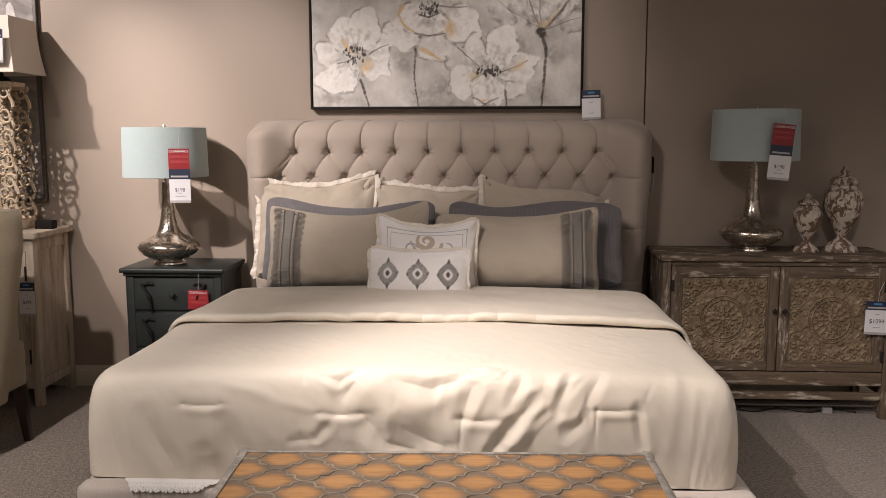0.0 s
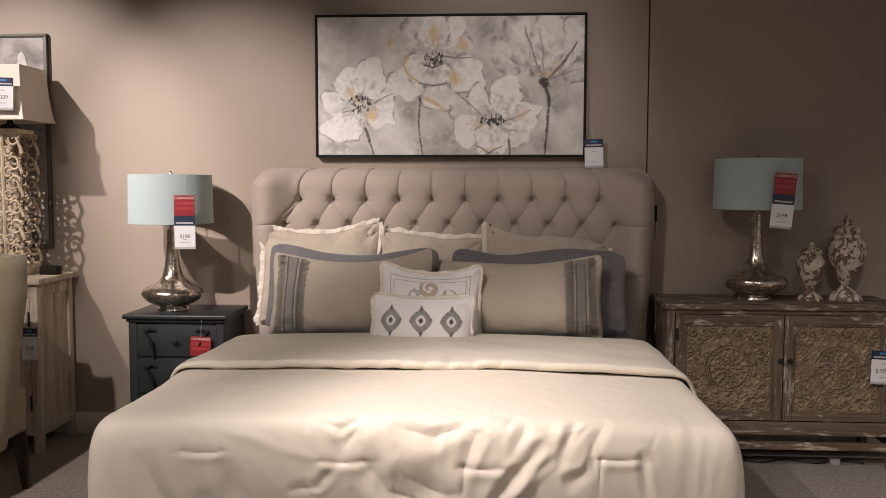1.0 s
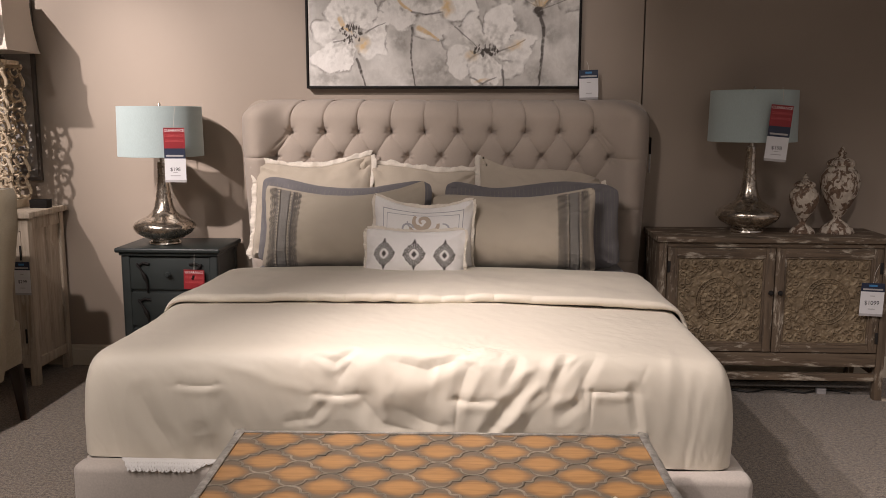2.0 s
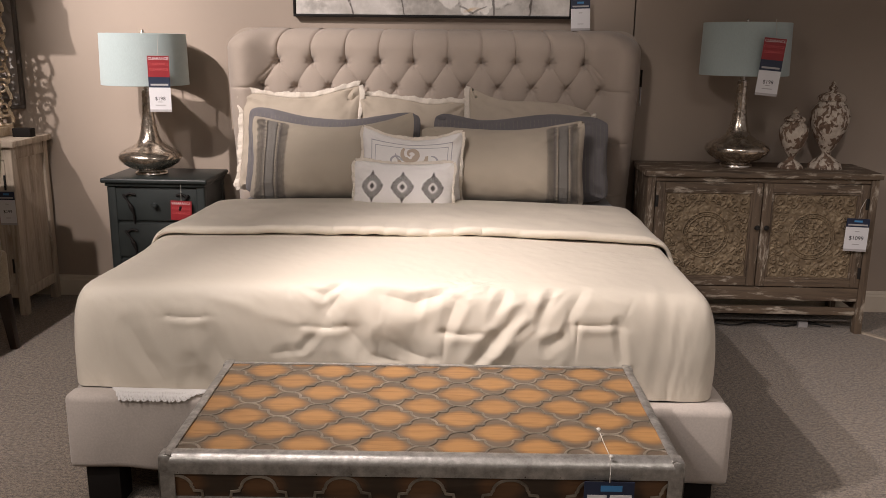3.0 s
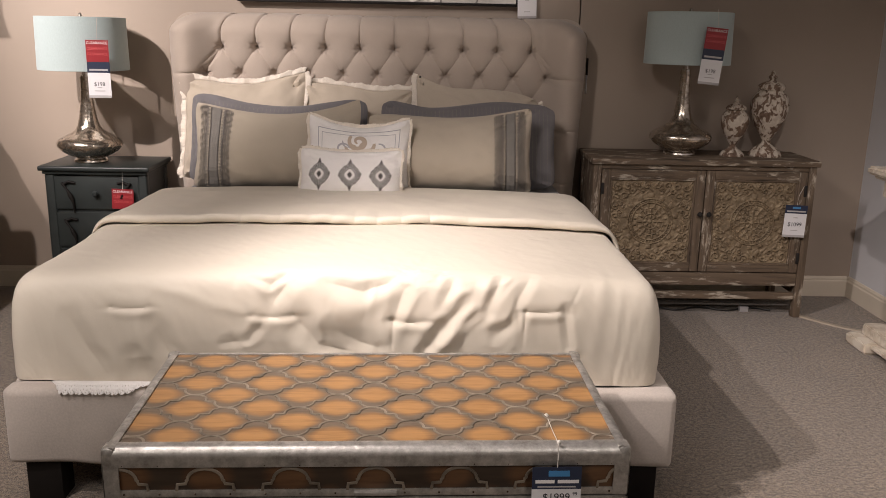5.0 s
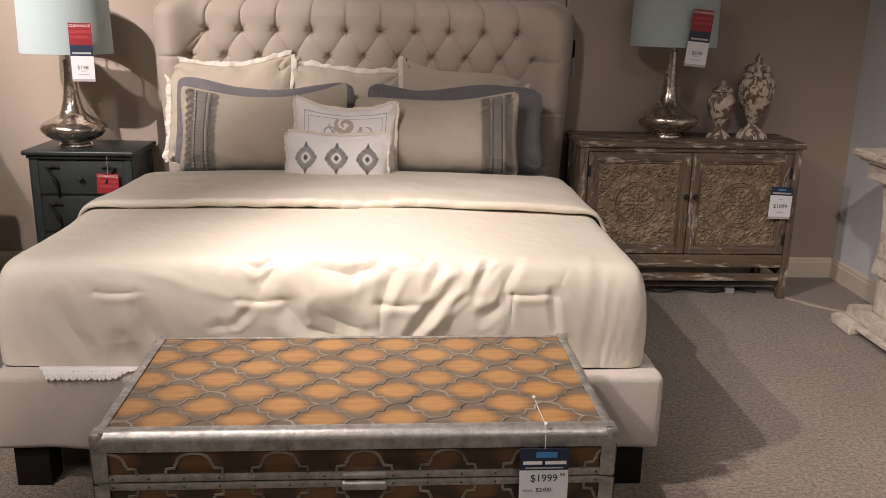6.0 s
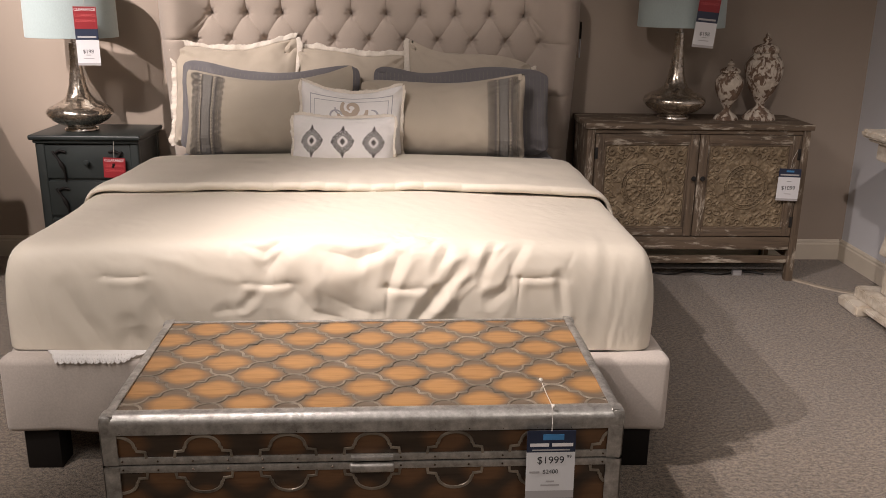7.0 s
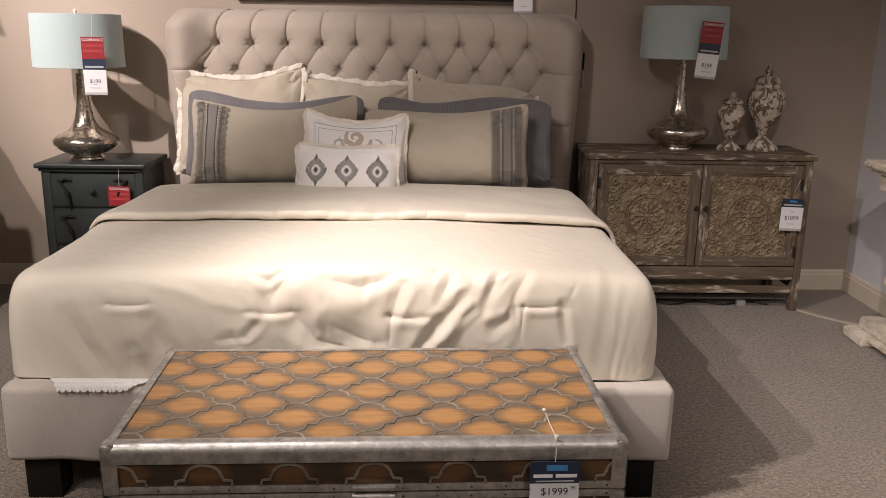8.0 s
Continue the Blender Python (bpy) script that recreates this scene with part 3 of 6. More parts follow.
def comforter_body():
    reach = 0.445
    S, T = np.meshgrid(np.linspace(-HALF_FLAT - reach, HALF_FLAT + reach, 600), np.linspace(FRONT_FLAT - reach, -1.30, 330))
    X, Y, Z = drape(S, T)
    P = push(X, Y, Z, wrinkles(S, T))
    hem = np.clip((HALF_FLAT + reach - np.abs(S)) / 0.03, 0, 1) * np.clip((T - FRONT_FLAT + reach) / 0.03, 0, 1)
    P[..., 2] = np.maximum(P[..., 2], 0.3925 + 0.008 * hem)
    bm = bmesh.new()
    sheet(bm, P)
    part("body", bm, COMFORTER, comforter)


comforter_body()


def folded_edge():
    reach = 0.36
    n, k = 70, 420
    S = np.linspace(-HALF_FLAT - reach, HALF_FLAT + reach, k)
    rows = []
    front, back = -1.585, -0.86
    # over the top from the pillows, round the lip, and back beneath
    for i in range(n):
        u = i / (n - 1)
        if u < 0.7:
            T, lift = back + (front - back) * (u / 0.7), 0.018 + 0.026 * (u / 0.7)
        else:
            a = (u - 0.7) / 0.3 * math.pi * 1.15
            T, lift = front - 0.017 * math.sin(a), 0.027 + 0.017 * math.cos(a)
        rows.append((T, lift))
    T = np.array([r[0] for r in rows])[:, None] + 0.0 * S[None, :]
    L = np.array([r[1] for r in rows])[:, None] + 0.0 * S[None, :]
    S2 = S[None, :] + 0.0 * T
    L += 0.012 * noise_grid(S2, T, 3.5, 21.0, 3) * np.clip((-T - 0.9) * 6, 0, 1)
    scallop = np.clip((-T - 1.45) * 8, 0, 1)
    T = T - 0.010 * scallop * np.abs(np.sin(S2 * 21 + 3.5 * np.sin(S2 * 4.3))) ** 0.6
    L = L + 0.006 * scallop * np.abs(np.sin(S2 * 21 + 3.5 * np.sin(S2 * 4.3))) - 0.004 * scallop
    T = T - 0.016 * noise_grid(S2, T * 0.2, 2.0, 31.0, 2) + 0.02 * S2**2 + 0.04 * np.clip(np.abs(S2) - 0.84, 0, None)
    X, Y, Z = drape(S2, T, 0.0)
    side = np.clip((np.abs(S2) - HALF_FLAT) / 0.2, 0, 1)
    Z = Z + L * (1 - 0.9 * side)
    X = X + np.sign(S2) * 0.45 * L * side
    bm = bmesh.new()
    sheet(bm, np.stack([X, Y, Z], -1), flip=True)
    part("folded_edge", bm, COMFORTER, comforter, "folded-back cream edge")


folded_edge()


def lace_hem():
    """A thin strip of white eyelet lace hanging over the rail's front edge, with scallops and pierced holes."""
    skirt = thing("lace_sheet_edge", pose(0, 0, 0), "white eyelet lace sheet edge hanging below the comforter", "sheet")
    bm = bmesh.new()
    n, m = 211, 13
    P = np.zeros((m, n, 3))
    for j in range(n):
        f = j / (n - 1)
        x = -0.905 + 0.33 * f
        swag = min(1.0, f / 0.12, (1 - f) / 0.3)
        for i in range(m):
            g = i / (m - 1)
            fall = g * (0.050 * swag + 0.012 * swag * abs(math.sin(j * math.pi / 10)) ** 0.7)
            z = 0.408 - 0.004 * g - 0.55 * max(0.0, fall - 0.022)
            y = -2.350 - fall + 0.55 * max(0.0, fall - 0.036) - 0.0025 * math.sin(j * 0.21) * g
            P[i, j] = (x + 0.004 * math.sin(j * 0.17) * g, min(y, -2.35), max(z, 0.3955) if y > -2.386 else z)
    vs = sheet(bm, P)
    holes = []
    for j in range(3, n - 4, 5):
        for i, o in ((10, 0), (8, 2), (5, 0)):
            ring = {vs[i][j + o], vs[i][j + o + 1], vs[i + 1][j + o]}
            holes += [f for f in vs[i][j + o].link_faces if ring <= set(f.verts)]
    bmesh.ops.delete(bm, geom=list(set(holes)), context="FACES_ONLY")
    ob = part("lace", bm, WHITE, skirt)
    mod = ob.modifiers.new("thickness", "SOLIDIFY")
    mod.thickness = 0.0012


lace_hem()

# ---- pillows ----


class Cushion:
    """A stuffed cover. ears: how far the corners (tl, tr, bl, br) are drawn up or down; dips: hollows in the top edge."""

    def __init__(self, w, h, t, seed, pinch=0.05, puff=0.62, wrinkle=0.014, ears=(0, 0, 0, 0), dips=(), creases=5, corner=0.02):
        self.w, self.h, self.t, self.seed, self.pinch, self.puff, self.wrinkle, self.ears, self.dips, self.corner = w, h, t, seed, pinch, puff, wrinkle, ears, dips, corner
        rnd = random.Random(int(seed * 10))
        self.creases = []
        for cu, cv in ((-1, 1), (1, 1), (-1, -1), (1, -1)):
            for _ in range(creases):
                a = math.atan2(-cv, -cu) + rnd.uniform(-0.55, 0.55)
                ln = rnd.uniform(0.3, 0.8)
                self.creases.append((cu * 0.95, cv * 0.93, cu * 0.95 + ln * math.cos(a), cv * 0.93 + ln * math.sin(a), rnd.uniform(0.03, 0.07), rnd.choice((-1, 1)) * rnd.uniform(0.004, 0.013)))

    def at(self, u, v, side=-1, off=0.0):
        w, h = self.w / 2, self.h / 2
        x = u * w * (1 - self.pinch * u * u * (1 - v * v))
        z = h + v * h * (1 - self.pinch * 1.3 * v * v * (1 - u * u))
        bite = self.corner * abs(u * v) ** 8
        x -= math.copysign(bite, u)
        z -= math.copysign(bite, v)
        for k, (cu, cv) in enumerate(((-1, 1), (1, 1), (-1, -1), (1, -1))):
            z += self.ears[k] * (max(0.0, (1 + cu * u) / 2) * max(0.0, (1 + cv * v) / 2)) ** 5
        for du, width, depth in self.dips:
            z -= depth * max(0.0, (v + 1) / 2) ** 3 * math.exp(-(((u - du) / width) ** 2))
        body = (max(0.0, 1 - abs(u) ** 2.4) * max(0.0, 1 - abs(v) ** 2.0)) ** self.puff
        y = self.t / 2 * body
        y += self.wrinkle * (1.1 - 0.7 * body) * fbm(u * w * 6 + self.seed, v * h * 6, side * 3.0) * min(1.0, body * 4)
        for u0, v0, u1, v1, wd, amp in self.creases:
            dx, dz = u1 - u0, v1 - v0
            q = max(0.0, min(1.0, ((u - u0) * dx + (v - v0) * dz) / (dx * dx + dz * dz)))
            d = math.hypot((u - u0 - q * dx) * w, (v - v0 - q * dz) * h) / (wd * w)
            if d < 3:
                y += amp * math.exp(-d * d) * (1 - q) * min(1.0, body * 5)
        y -= 0.22 * self.t * body * v
        rip = 0.012 * (1 - body) * fbm(u * 2.5 + self.seed * 2, v * 2.5, 5.0)
        return Vector((x, side * (y + off) + rip, z))

    def mesh(self, n=72, k=54):
        bm = bmesh.new()
        U, V = np.linspace(-1, 1, n), np.linspace(-1, 1, k)
        for side in (-1, 1):
            P = np.array([[self.at(u, v, side) for u in U] for v in V])
            sheet(bm, P, flip=side > 0)
        bmesh.ops.remove_doubles(bm, verts=bm.verts, dist=0.0008)
        return bm

    def decal(self, polys, off=0.0022):
        """Embroidery: polygons in metres from the middle of the front, laid on the cloth."""
        bm = bmesh.new()
        for poly in polys:
            vs = [bm.verts.new(self.at(max(-1, min(1, 2 * x / self.w)), max(-1, min(1, 2 * z / self.h)), -1, off)) for x, z in poly]
            try:
                bm.faces.new(vs[::-1])
            except ValueError:
                pass
        bmesh.ops.recalc_face_normals(bm, faces=bm.faces)
        return bm

    def frill(self, width, sides="tlrb", waves=46, amp=0.012):
        """A gathered strip of cloth round the seam."""
        bm = bmesh.new()
        runs = {"b": [(-1 + 2 * i / 60, -1) for i in range(61)], "r": [(1, -1 + 2 * i / 60) for i in range(61)], "t": [(1 - 2 * i / 60, 1) for i in range(61)], "l": [(-1, 1 - 2 * i / 60) for i in range(61)]}
        for s in sides:
            P = np.zeros((4, 61 * 3 - 2, 3))
            pts = runs[s]
            for j in range(P.shape[1]):
                f = j / 3
                a = pts[min(60, int(f))]
                b = pts[min(60, int(f) + 1)]
                q = f - int(f)
                u, v = a[0] + (b[0] - a[0]) * q, a[1] + (b[1] - a[1]) * q
                p = self.at(u, v)
                o = Vector((u if s in "lr" else 0.35 * u**5, 0, v if s in "tb" else 0.35 * v**5)).normalized()
                for i in range(4):
                    g = i / 3
                    ruf = 0.6 * amp * g * (math.sin(j * 0.23 + 2.2 * fbm(j * 0.05, self.seed, 1.0)) + 0.6 * fbm(j * 0.3, self.seed, 3.0))
                    reach = width * g * (0.9 + 0.5 * fbm(j * 0.045 + self.seed, i * 0.1, 2.0) + 0.10 * fbm(j * 0.3, self.seed, 8.0))
                    P[i, j] = p + o * reach + Vector((0, -ruf, 0))
            sheet(bm, P)
        return bm


def pillow(label, c, m, material, frill=None, piping=None, group="pillows on the bed"):
    ob = thing("pillow", m, label, "pillow", group)
    part("cover", c.mesh(), material, ob)
    if frill:
        for s in frill[1]:
            f = part("ruffle", c.frill(frill[0], s, *frill[2:]), FRILL, ob, "cream lace ruffle")
            mod = f.modifiers.new("thickness", "SOLIDIFY")
            mod.thickness = 0.002
    return ob


BED_TOP = 0.705
# three square shams against the headboard
for x, y, w, h, tilt, lean, seed, sd, ears, dips in (
        (-0.115, -0.33, 0.60, 0.520, 2, 13, 2.0, "t", (0, -0.02, 0, 0), ((0.3, 0.4, 0.02),)),
        (-0.700, -0.38, 0.64, 0.548, 0.5, 15, 1.0, "tlr", (-0.02, 0.045, 0, 0), ((-0.1, 0.4, 0.022), (0.35, 0.25, 0.006))),
        (0.525, -0.38, 0.66, 0.525, 0, 15, 3.0, "lr", (0.065, -0.075, 0, 0), ((-0.5, 0.35, 0.012),))):
    c = Cushion(w, h, 0.23, seed, pinch=0.05, wrinkle=0.03, ears=ears, dips=dips, creases=8, corner=0.012)
    pillow("square tan sham with a cream lace ruffle", c, pose(x, y, BED_TOP, -lean, tilt, 0), EURO, (0.027, sd, 46, 0.011))
# two quilted pillows
for x, tilt, seed, ears, dips in ((-0.495, 0.6, 5.0, (0.045, 0.03, 0, 0), ((0.1, 0.45, 0.03), (-0.4, 0.3, 0.012))), (0.472, -0.2, 6.0, (0.03, 0.0, 0, 0), ((-0.45, 0.35, 0.028), (0.35, 0.25, -0.012)))):
    c = Cushion(0.91, 0.455, 0.27, seed, pinch=0.03, wrinkle=0.022, ears=ears, dips=dips, corner=0.034)
    p = pillow("slate grey quilted pillow with fine stitched channels", c, pose(x, -0.54, BED_TOP - 0.005, -17, tilt, 0), QUILT)
    lines = []
    for i in range(41):
        x0 = -0.43 + 0.0215 * i
        for j in range(16):
            z0 = -0.2 + 0.025 * j
            lines.append([(x0, z0), (x0 + 0.003, z0), (x0 + 0.003, z0 + 0.02), (x0, z0 + 0.02)])
    tagged(part("stitching", c.decal(lines, 0.0012), INK_SOFT, p), "", "", "", "stuff")


def lace_band(side, h):
    """A charcoal embroidered band: woven middle stripe, rows of pale triangles on a dark ground, open double scallops."""
    dark, grey, pale = [], [], []
    n = int(h / 0.031)
    base, dz = side * 0.295, (h - 0.016) / n

    def strip(rows, x0, x1, z0, z1):
        rows.append([(base + x0, z0), (base + x1, z0), (base + x1, z1), (base + x0, z1)])

    for i in range(n):
        z = -h / 2 + 0.008 + i * dz
        zc = z + dz / 2
        for half in (0, 1):
            z0, z1 = z + dz * half / 2, z + dz * (half + 1) / 2
            strip(grey, -0.021, 0.0, z0, z1)
            strip(grey, 0.0, 0.021, z0, z1)
            for s in (-1, 1):
                strip(dark, s * 0.0215, s * 0.0245, z0, z1)
                strip(dark, s * 0.0265, s * 0.0470, z0, z1)
                zz = (z0 + z1) / 2
                pale.append([(base + s * 0.0285, zz - 0.0068), (base + s * 0.0440, zz), (base + s * 0.0285, zz + 0.0068)])
                pale.append([(base + s * 0.0445, z0 - 0.0026), (base + s * 0.0385, z0), (base + s * 0.0445, z0 + 0.0026)])
        for s in (-1, 1):
            for r0, r1, rz in ((0.0335, 0.0375, 0.56), (0.0235, 0.0275, 0.43), (0.0120, 0.0165, 0.30), (0.0, 0.0050, 0.12)):
                for q in range(10):
                    a0, a1 = math.pi * q / 10, math.pi * (q + 1) / 10
                    k = rz * dz / max(r1, 1e-6)
                    dark.append([(base + s * (0.0475 + r * math.sin(a)), zc - r * k * math.cos(a)) for r, a in ((r0, a0), (r1, a0), (r1, a1), (r0, a1))])
            for q in range(5):
                a = math.pi * (q + 0.5) / 5
                cx, cz = base + s * (0.0475 + 0.0305 * math.sin(a)), zc - 0.0305 * math.cos(a) * dz * 0.5 / 0.0305
                dark.append([(cx - 0.0022, cz), (cx, cz + 0.0022), (cx + 0.0022, cz), (cx, cz - 0.0022)])
    return dark, grey, pale


for x, side, tilt, seed, dent in ((-0.468, -1, 0.3, 8.0, (0.05, 0.085, 0, 0)), (0.372, 1, 0.2, 9.0, (0.0, 0.05, 0, 0))):
    c = Cushion(0.82, 0.40, 0.27, seed, pinch=0.045, puff=0.6, wrinkle=0.020, ears=dent, dips=((0.0, 0.6, 0.010),))
    p = pillow("tan oblong pillow with a charcoal lace-pattern band", c, pose(x, -0.72, BED_TOP + 0.005, -15, tilt, 0), TAN)
    dark, grey, pale = lace_band(side, 0.395)
    tagged(part("lace_band", c.decal(dark, 0.0045), INK, p, "charcoal scalloped embroidery"), "", "", "", "stuff")
    tagged(part("cutwork", c.decal(pale, 0.0075), TAN, p, "pale cutwork in the lace"), "", "", "", "stuff")
    tagged(part("woven_band", c.decal(grey, 0.0060), INK_SOFT, p, "grey woven band"), "", "", "", "stuff")

# white cushion with a stitched border and a scrolling flower
c = Cushion(0.49, 0.325, 0.15, 12.0, pinch=0.07, wrinkle=0.016, ears=(0.045, 0.035, 0, 0), dips=((0.0, 0.5, 0.012),), corner=-0.012)
p = pillow("white cushion with grey stitched border and apricot flower", c, pose(-0.066, -0.85, BED_TOP + 0.038, -13, 1.2, 0), WHITE, (0.016, "tlr", 46, 0.005))


def frame_lines(w, h, d):
    rows = []
    for k in range(24):
        for s in (-1, 1):
            a, b = -w / 2 + w * k / 24, -w / 2 + w * (k + 1) / 24
            rows.append([(a, s * h / 2), (b, s * h / 2), (b, s * h / 2 - s * d), (a, s * h / 2 - s * d)])
            a, b = -h / 2 + h * k / 24, -h / 2 + h * (k + 1) / 24
            rows.append([(s * w / 2, a), (s * w / 2, b), (s * w / 2 - s * d, b), (s * w / 2 - s * d, a)])
    return rows


part("border", c.decal(frame_lines(0.395, 0.255, 0.004) + frame_lines(0.355, 0.215, 0.003)), THREAD_GREY, p, "pale grey stitched border")


def scroll(cx, cz, r, turns, start, width, hand=1, k=26):
    rows = []
    for q in range(k):
        t0, t1 = q / k, (q + 1) / k
        quad = []
        for t, e in ((t0, -1), (t0, 1), (t1, 1), (t1, -1)):
            rad = r * (1 - 0.8 * t) + e * width * (0.4 + 0.6 * math.sin(math.pi * min(1, t + 0.1)))
            a = start + hand * turns * 2 * math.pi * t
            quad.append((cx + rad * math.cos(a), cz + rad * math.sin(a)))
        rows.append(quad)
    return rows


part("flower", c.decal(scroll(0.0, 0.072, 0.046, 1.3, 2.4, 0.012) + scroll(0.035, 0.052, 0.040, 0.9, 0.3, 0.012, -1) + scroll(-0.03, 0.042, 0.028, 0.9, 3.0, 0.010)), THREAD_TAN, p, "apricot scrolling flower")
part("leaves", c.decal(scroll(-0.075, 0.030, 0.036, 0.8, 0.2, 0.005) + scroll(0.105, 0.030, 0.034, 0.6, 1.9, 0.005, -1) + scroll(-0.035, 0.05, 0.045, 0.22, 2.6, 0.005)), THREAD_GREY, p, "grey curling leaves")

# small white cushion with three medallions
c = Cushion(0.475, 0.235, 0.14, 14.0, pinch=0.05, wrinkle=0.016, ears=(0.012, 0.02, -0.012, -0.015), corner=-0.012)
p = pillow("small white oblong cushion with three charcoal medallions", c, pose(-0.094, -0.965, BED_TOP + 0.012, -13, 1.5, 0), WHITE, (0.014, "tlr", 46, 0.005))


def medallion(cx, cz, k=1.0):
    rows = []

    def pt(a, f):
        s = 1 / (abs(math.cos(a)) ** 1.35 + abs(math.sin(a)) ** 1.35) ** (1 / 1.35)
        return cx + 0.052 * k * f * s * math.cos(a), cz + 0.056 * k * f * s * math.sin(a)

    n = 24
    for q in range(n):
        a0, a1 = 2 * math.pi * q / n, 2 * math.pi * (q + 1) / n
        am, da = (a0 + a1) / 2, (a1 - a0)
        rows.append([pt(a0, 0.50), pt(a0, 0.57), pt(a1, 0.57), pt(a1, 0.50)])
        rows.append([pt(a0, 0.90), pt(a0, 0.97), pt(a1, 0.97), pt(a1, 0.90)])
        lean = 0.28 * da * (1 if q % 2 else -1)
        rows.append([pt(am - lean, 0.56), pt(am + 0.44 * da, 0.75), pt(am + lean, 0.94), pt(am - 0.44 * da, 0.75)])
        if q % 2 == 0:
            rows.append([pt(a0, 0.94), pt(am, 1.10), pt(a1, 0.94)])
    d = 0.0125 * k
    rows.append([(cx - d, cz), (cx, cz + d * 1.25), (cx + d, cz), (cx, cz - d * 1.25)])
    for s in (-1, 1):
        for z0, z1, w in ((0.050, 0.062, 0.0095), (0.058, 0.069, 0.0075), (0.066, 0.075, 0.004)):
            zm = z0 + (z1 - z0) * 0.4
            rows.append([(cx - w * k, cz + s * zm * k), (cx, cz + s * z0 * k), (cx + w * k, cz + s * zm * k), (cx, cz + s * z1 * k)])
        rows.append([(cx + s * 0.044 * k, cz - 0.006 * k), (cx + s * 0.053 * k, cz), (cx + s * 0.044 * k, cz + 0.006 * k)])
    return rows


for i, mx in enumerate((-0.142, 0.0, 0.142)):
    part("medallion", c.decal(medallion(mx, 0.002, 1.0)), INK, p, "charcoal embroidered medallion")

# ---- trunk at the foot of the bed ----
trunk = thing("trunk", pose(0.116, -2.745, 0, 0, 0, 1.6), "wooden trunk table with orange inlaid top and pewter edging", "trunk")
TW, TD, TH, SPLIT = 0.612, 0.312, 0.55, 0.424


def quarter_path(n=9):
    """From the top of a lattice cell to its side, turning over half way."""
    a, b = CELL_A, CELL_B
    e, s = 0.14 * a, 0.10 * b
    pts = []
    for i in range(n):
        q = math.pi / 2 * i / (n - 1)
        pts.append(((a / 2 - e) * math.sin(q), b / 2 + s + (b / 2 - s) * math.cos(q)))
    pts += [(a / 2 - e + 0.001, b / 2 + 0.002), (a / 2 - e + 0.004, b / 2 + 0.0005)]
    return pts + [(a - x, b - z) for x, z in reversed(pts)]


QUARTER = quarter_path()


def ribbon(bm, pts, width, place, clip, height=0.0025):
    """A thin flat strip along pts with mitred corners, laid by place(x, z, lift); what lies outside clip is left out."""
    runs, run = [], []
    for i, p in enumerate(pts):
        if clip(*p):
            run.append(i)
        elif run:
            runs.append(run)
            run = []
    if run:
        runs.append(run)
    for run in runs:
        if len(run) < 2:
            continue
        rows = []
        for i in run:
            (x0, z0), (x1, z1), (x2, z2) = pts[max(0, i - 1)], pts[i], pts[min(len(pts) - 1, i + 1)]
            tx, tz = x2 - x0, z2 - z0
            d = math.hypot(tx, tz) or 1.0
            nx, nz = -tz / d * width / 2, tx / d * width / 2
            rows.append([bm.verts.new(place(x1 + nx * k, z1 + nz * k, lift)) for k, lift in ((1, 0), (0.75, height), (-0.75, height), (-1, 0))])
        for a, b in zip(rows, rows[1:]):
            for k in range(3):
                bm.faces.new((a[k], a[k + 1], b[k + 1], b[k]))
    bmesh.ops.recalc_face_normals(bm, faces=bm.faces)
    if bm.faces and sum((f.normal.z if abs(f.normal.z) > abs(f.normal.y) else -f.normal.y) for f in bm.faces) < 0:
        bmesh.ops.reverse_faces(bm, faces=bm.faces)


def trunk_lattice():
    top = lambda x, z, h: (x, z, TH - 0.004 + h)
    inside = lambda x, z: abs(x) < TW - 0.026 and abs(z) < TD - 0.024
    for i in range(-8, 9):
        for j in range(-5, 5):
            if (i + j) % 2:
                continue
            cx, cz = i * CELL_A, j * CELL_B
            for s in (-1, 1):
                bm = bmesh.new()
                ribbon(bm, [(cx + s * x, cz + z) for x, z in QUARTER], 0.0070, top, inside, 0.0014 if s > 0 else 0.0021)
                if len(bm.faces):
                    part("lattice_strip", bm, STRIP, trunk)
                else:
                    bm.free()


part("lower_body", boxes((-TW + 0.006, TW - 0.006, -TD + 0.006, TD - 0.006, 0.03, SPLIT - 0.002), bevel=0.004), TRUNK_SIDE_SHADED, trunk, "dark stained wooden chest, backlit shade in its colour")
part("lid", boxes((-TW + 0.006, TW - 0.006, -TD + 0.006, TD - 0.006, SPLIT + 0.002, TH - 0.012), bevel=0.004), TRUNK_SIDE_SHADED, trunk, "dark stained wooden lid, backlit shade in its colour")
part("top_panel", boxes((-TW + 0.02, TW - 0.02, -TD + 0.02, TD - 0.02, TH - 0.014, TH - 0.004)), TRUNK_TOP, trunk, "orange burnished wooden top")
trunk_lattice()


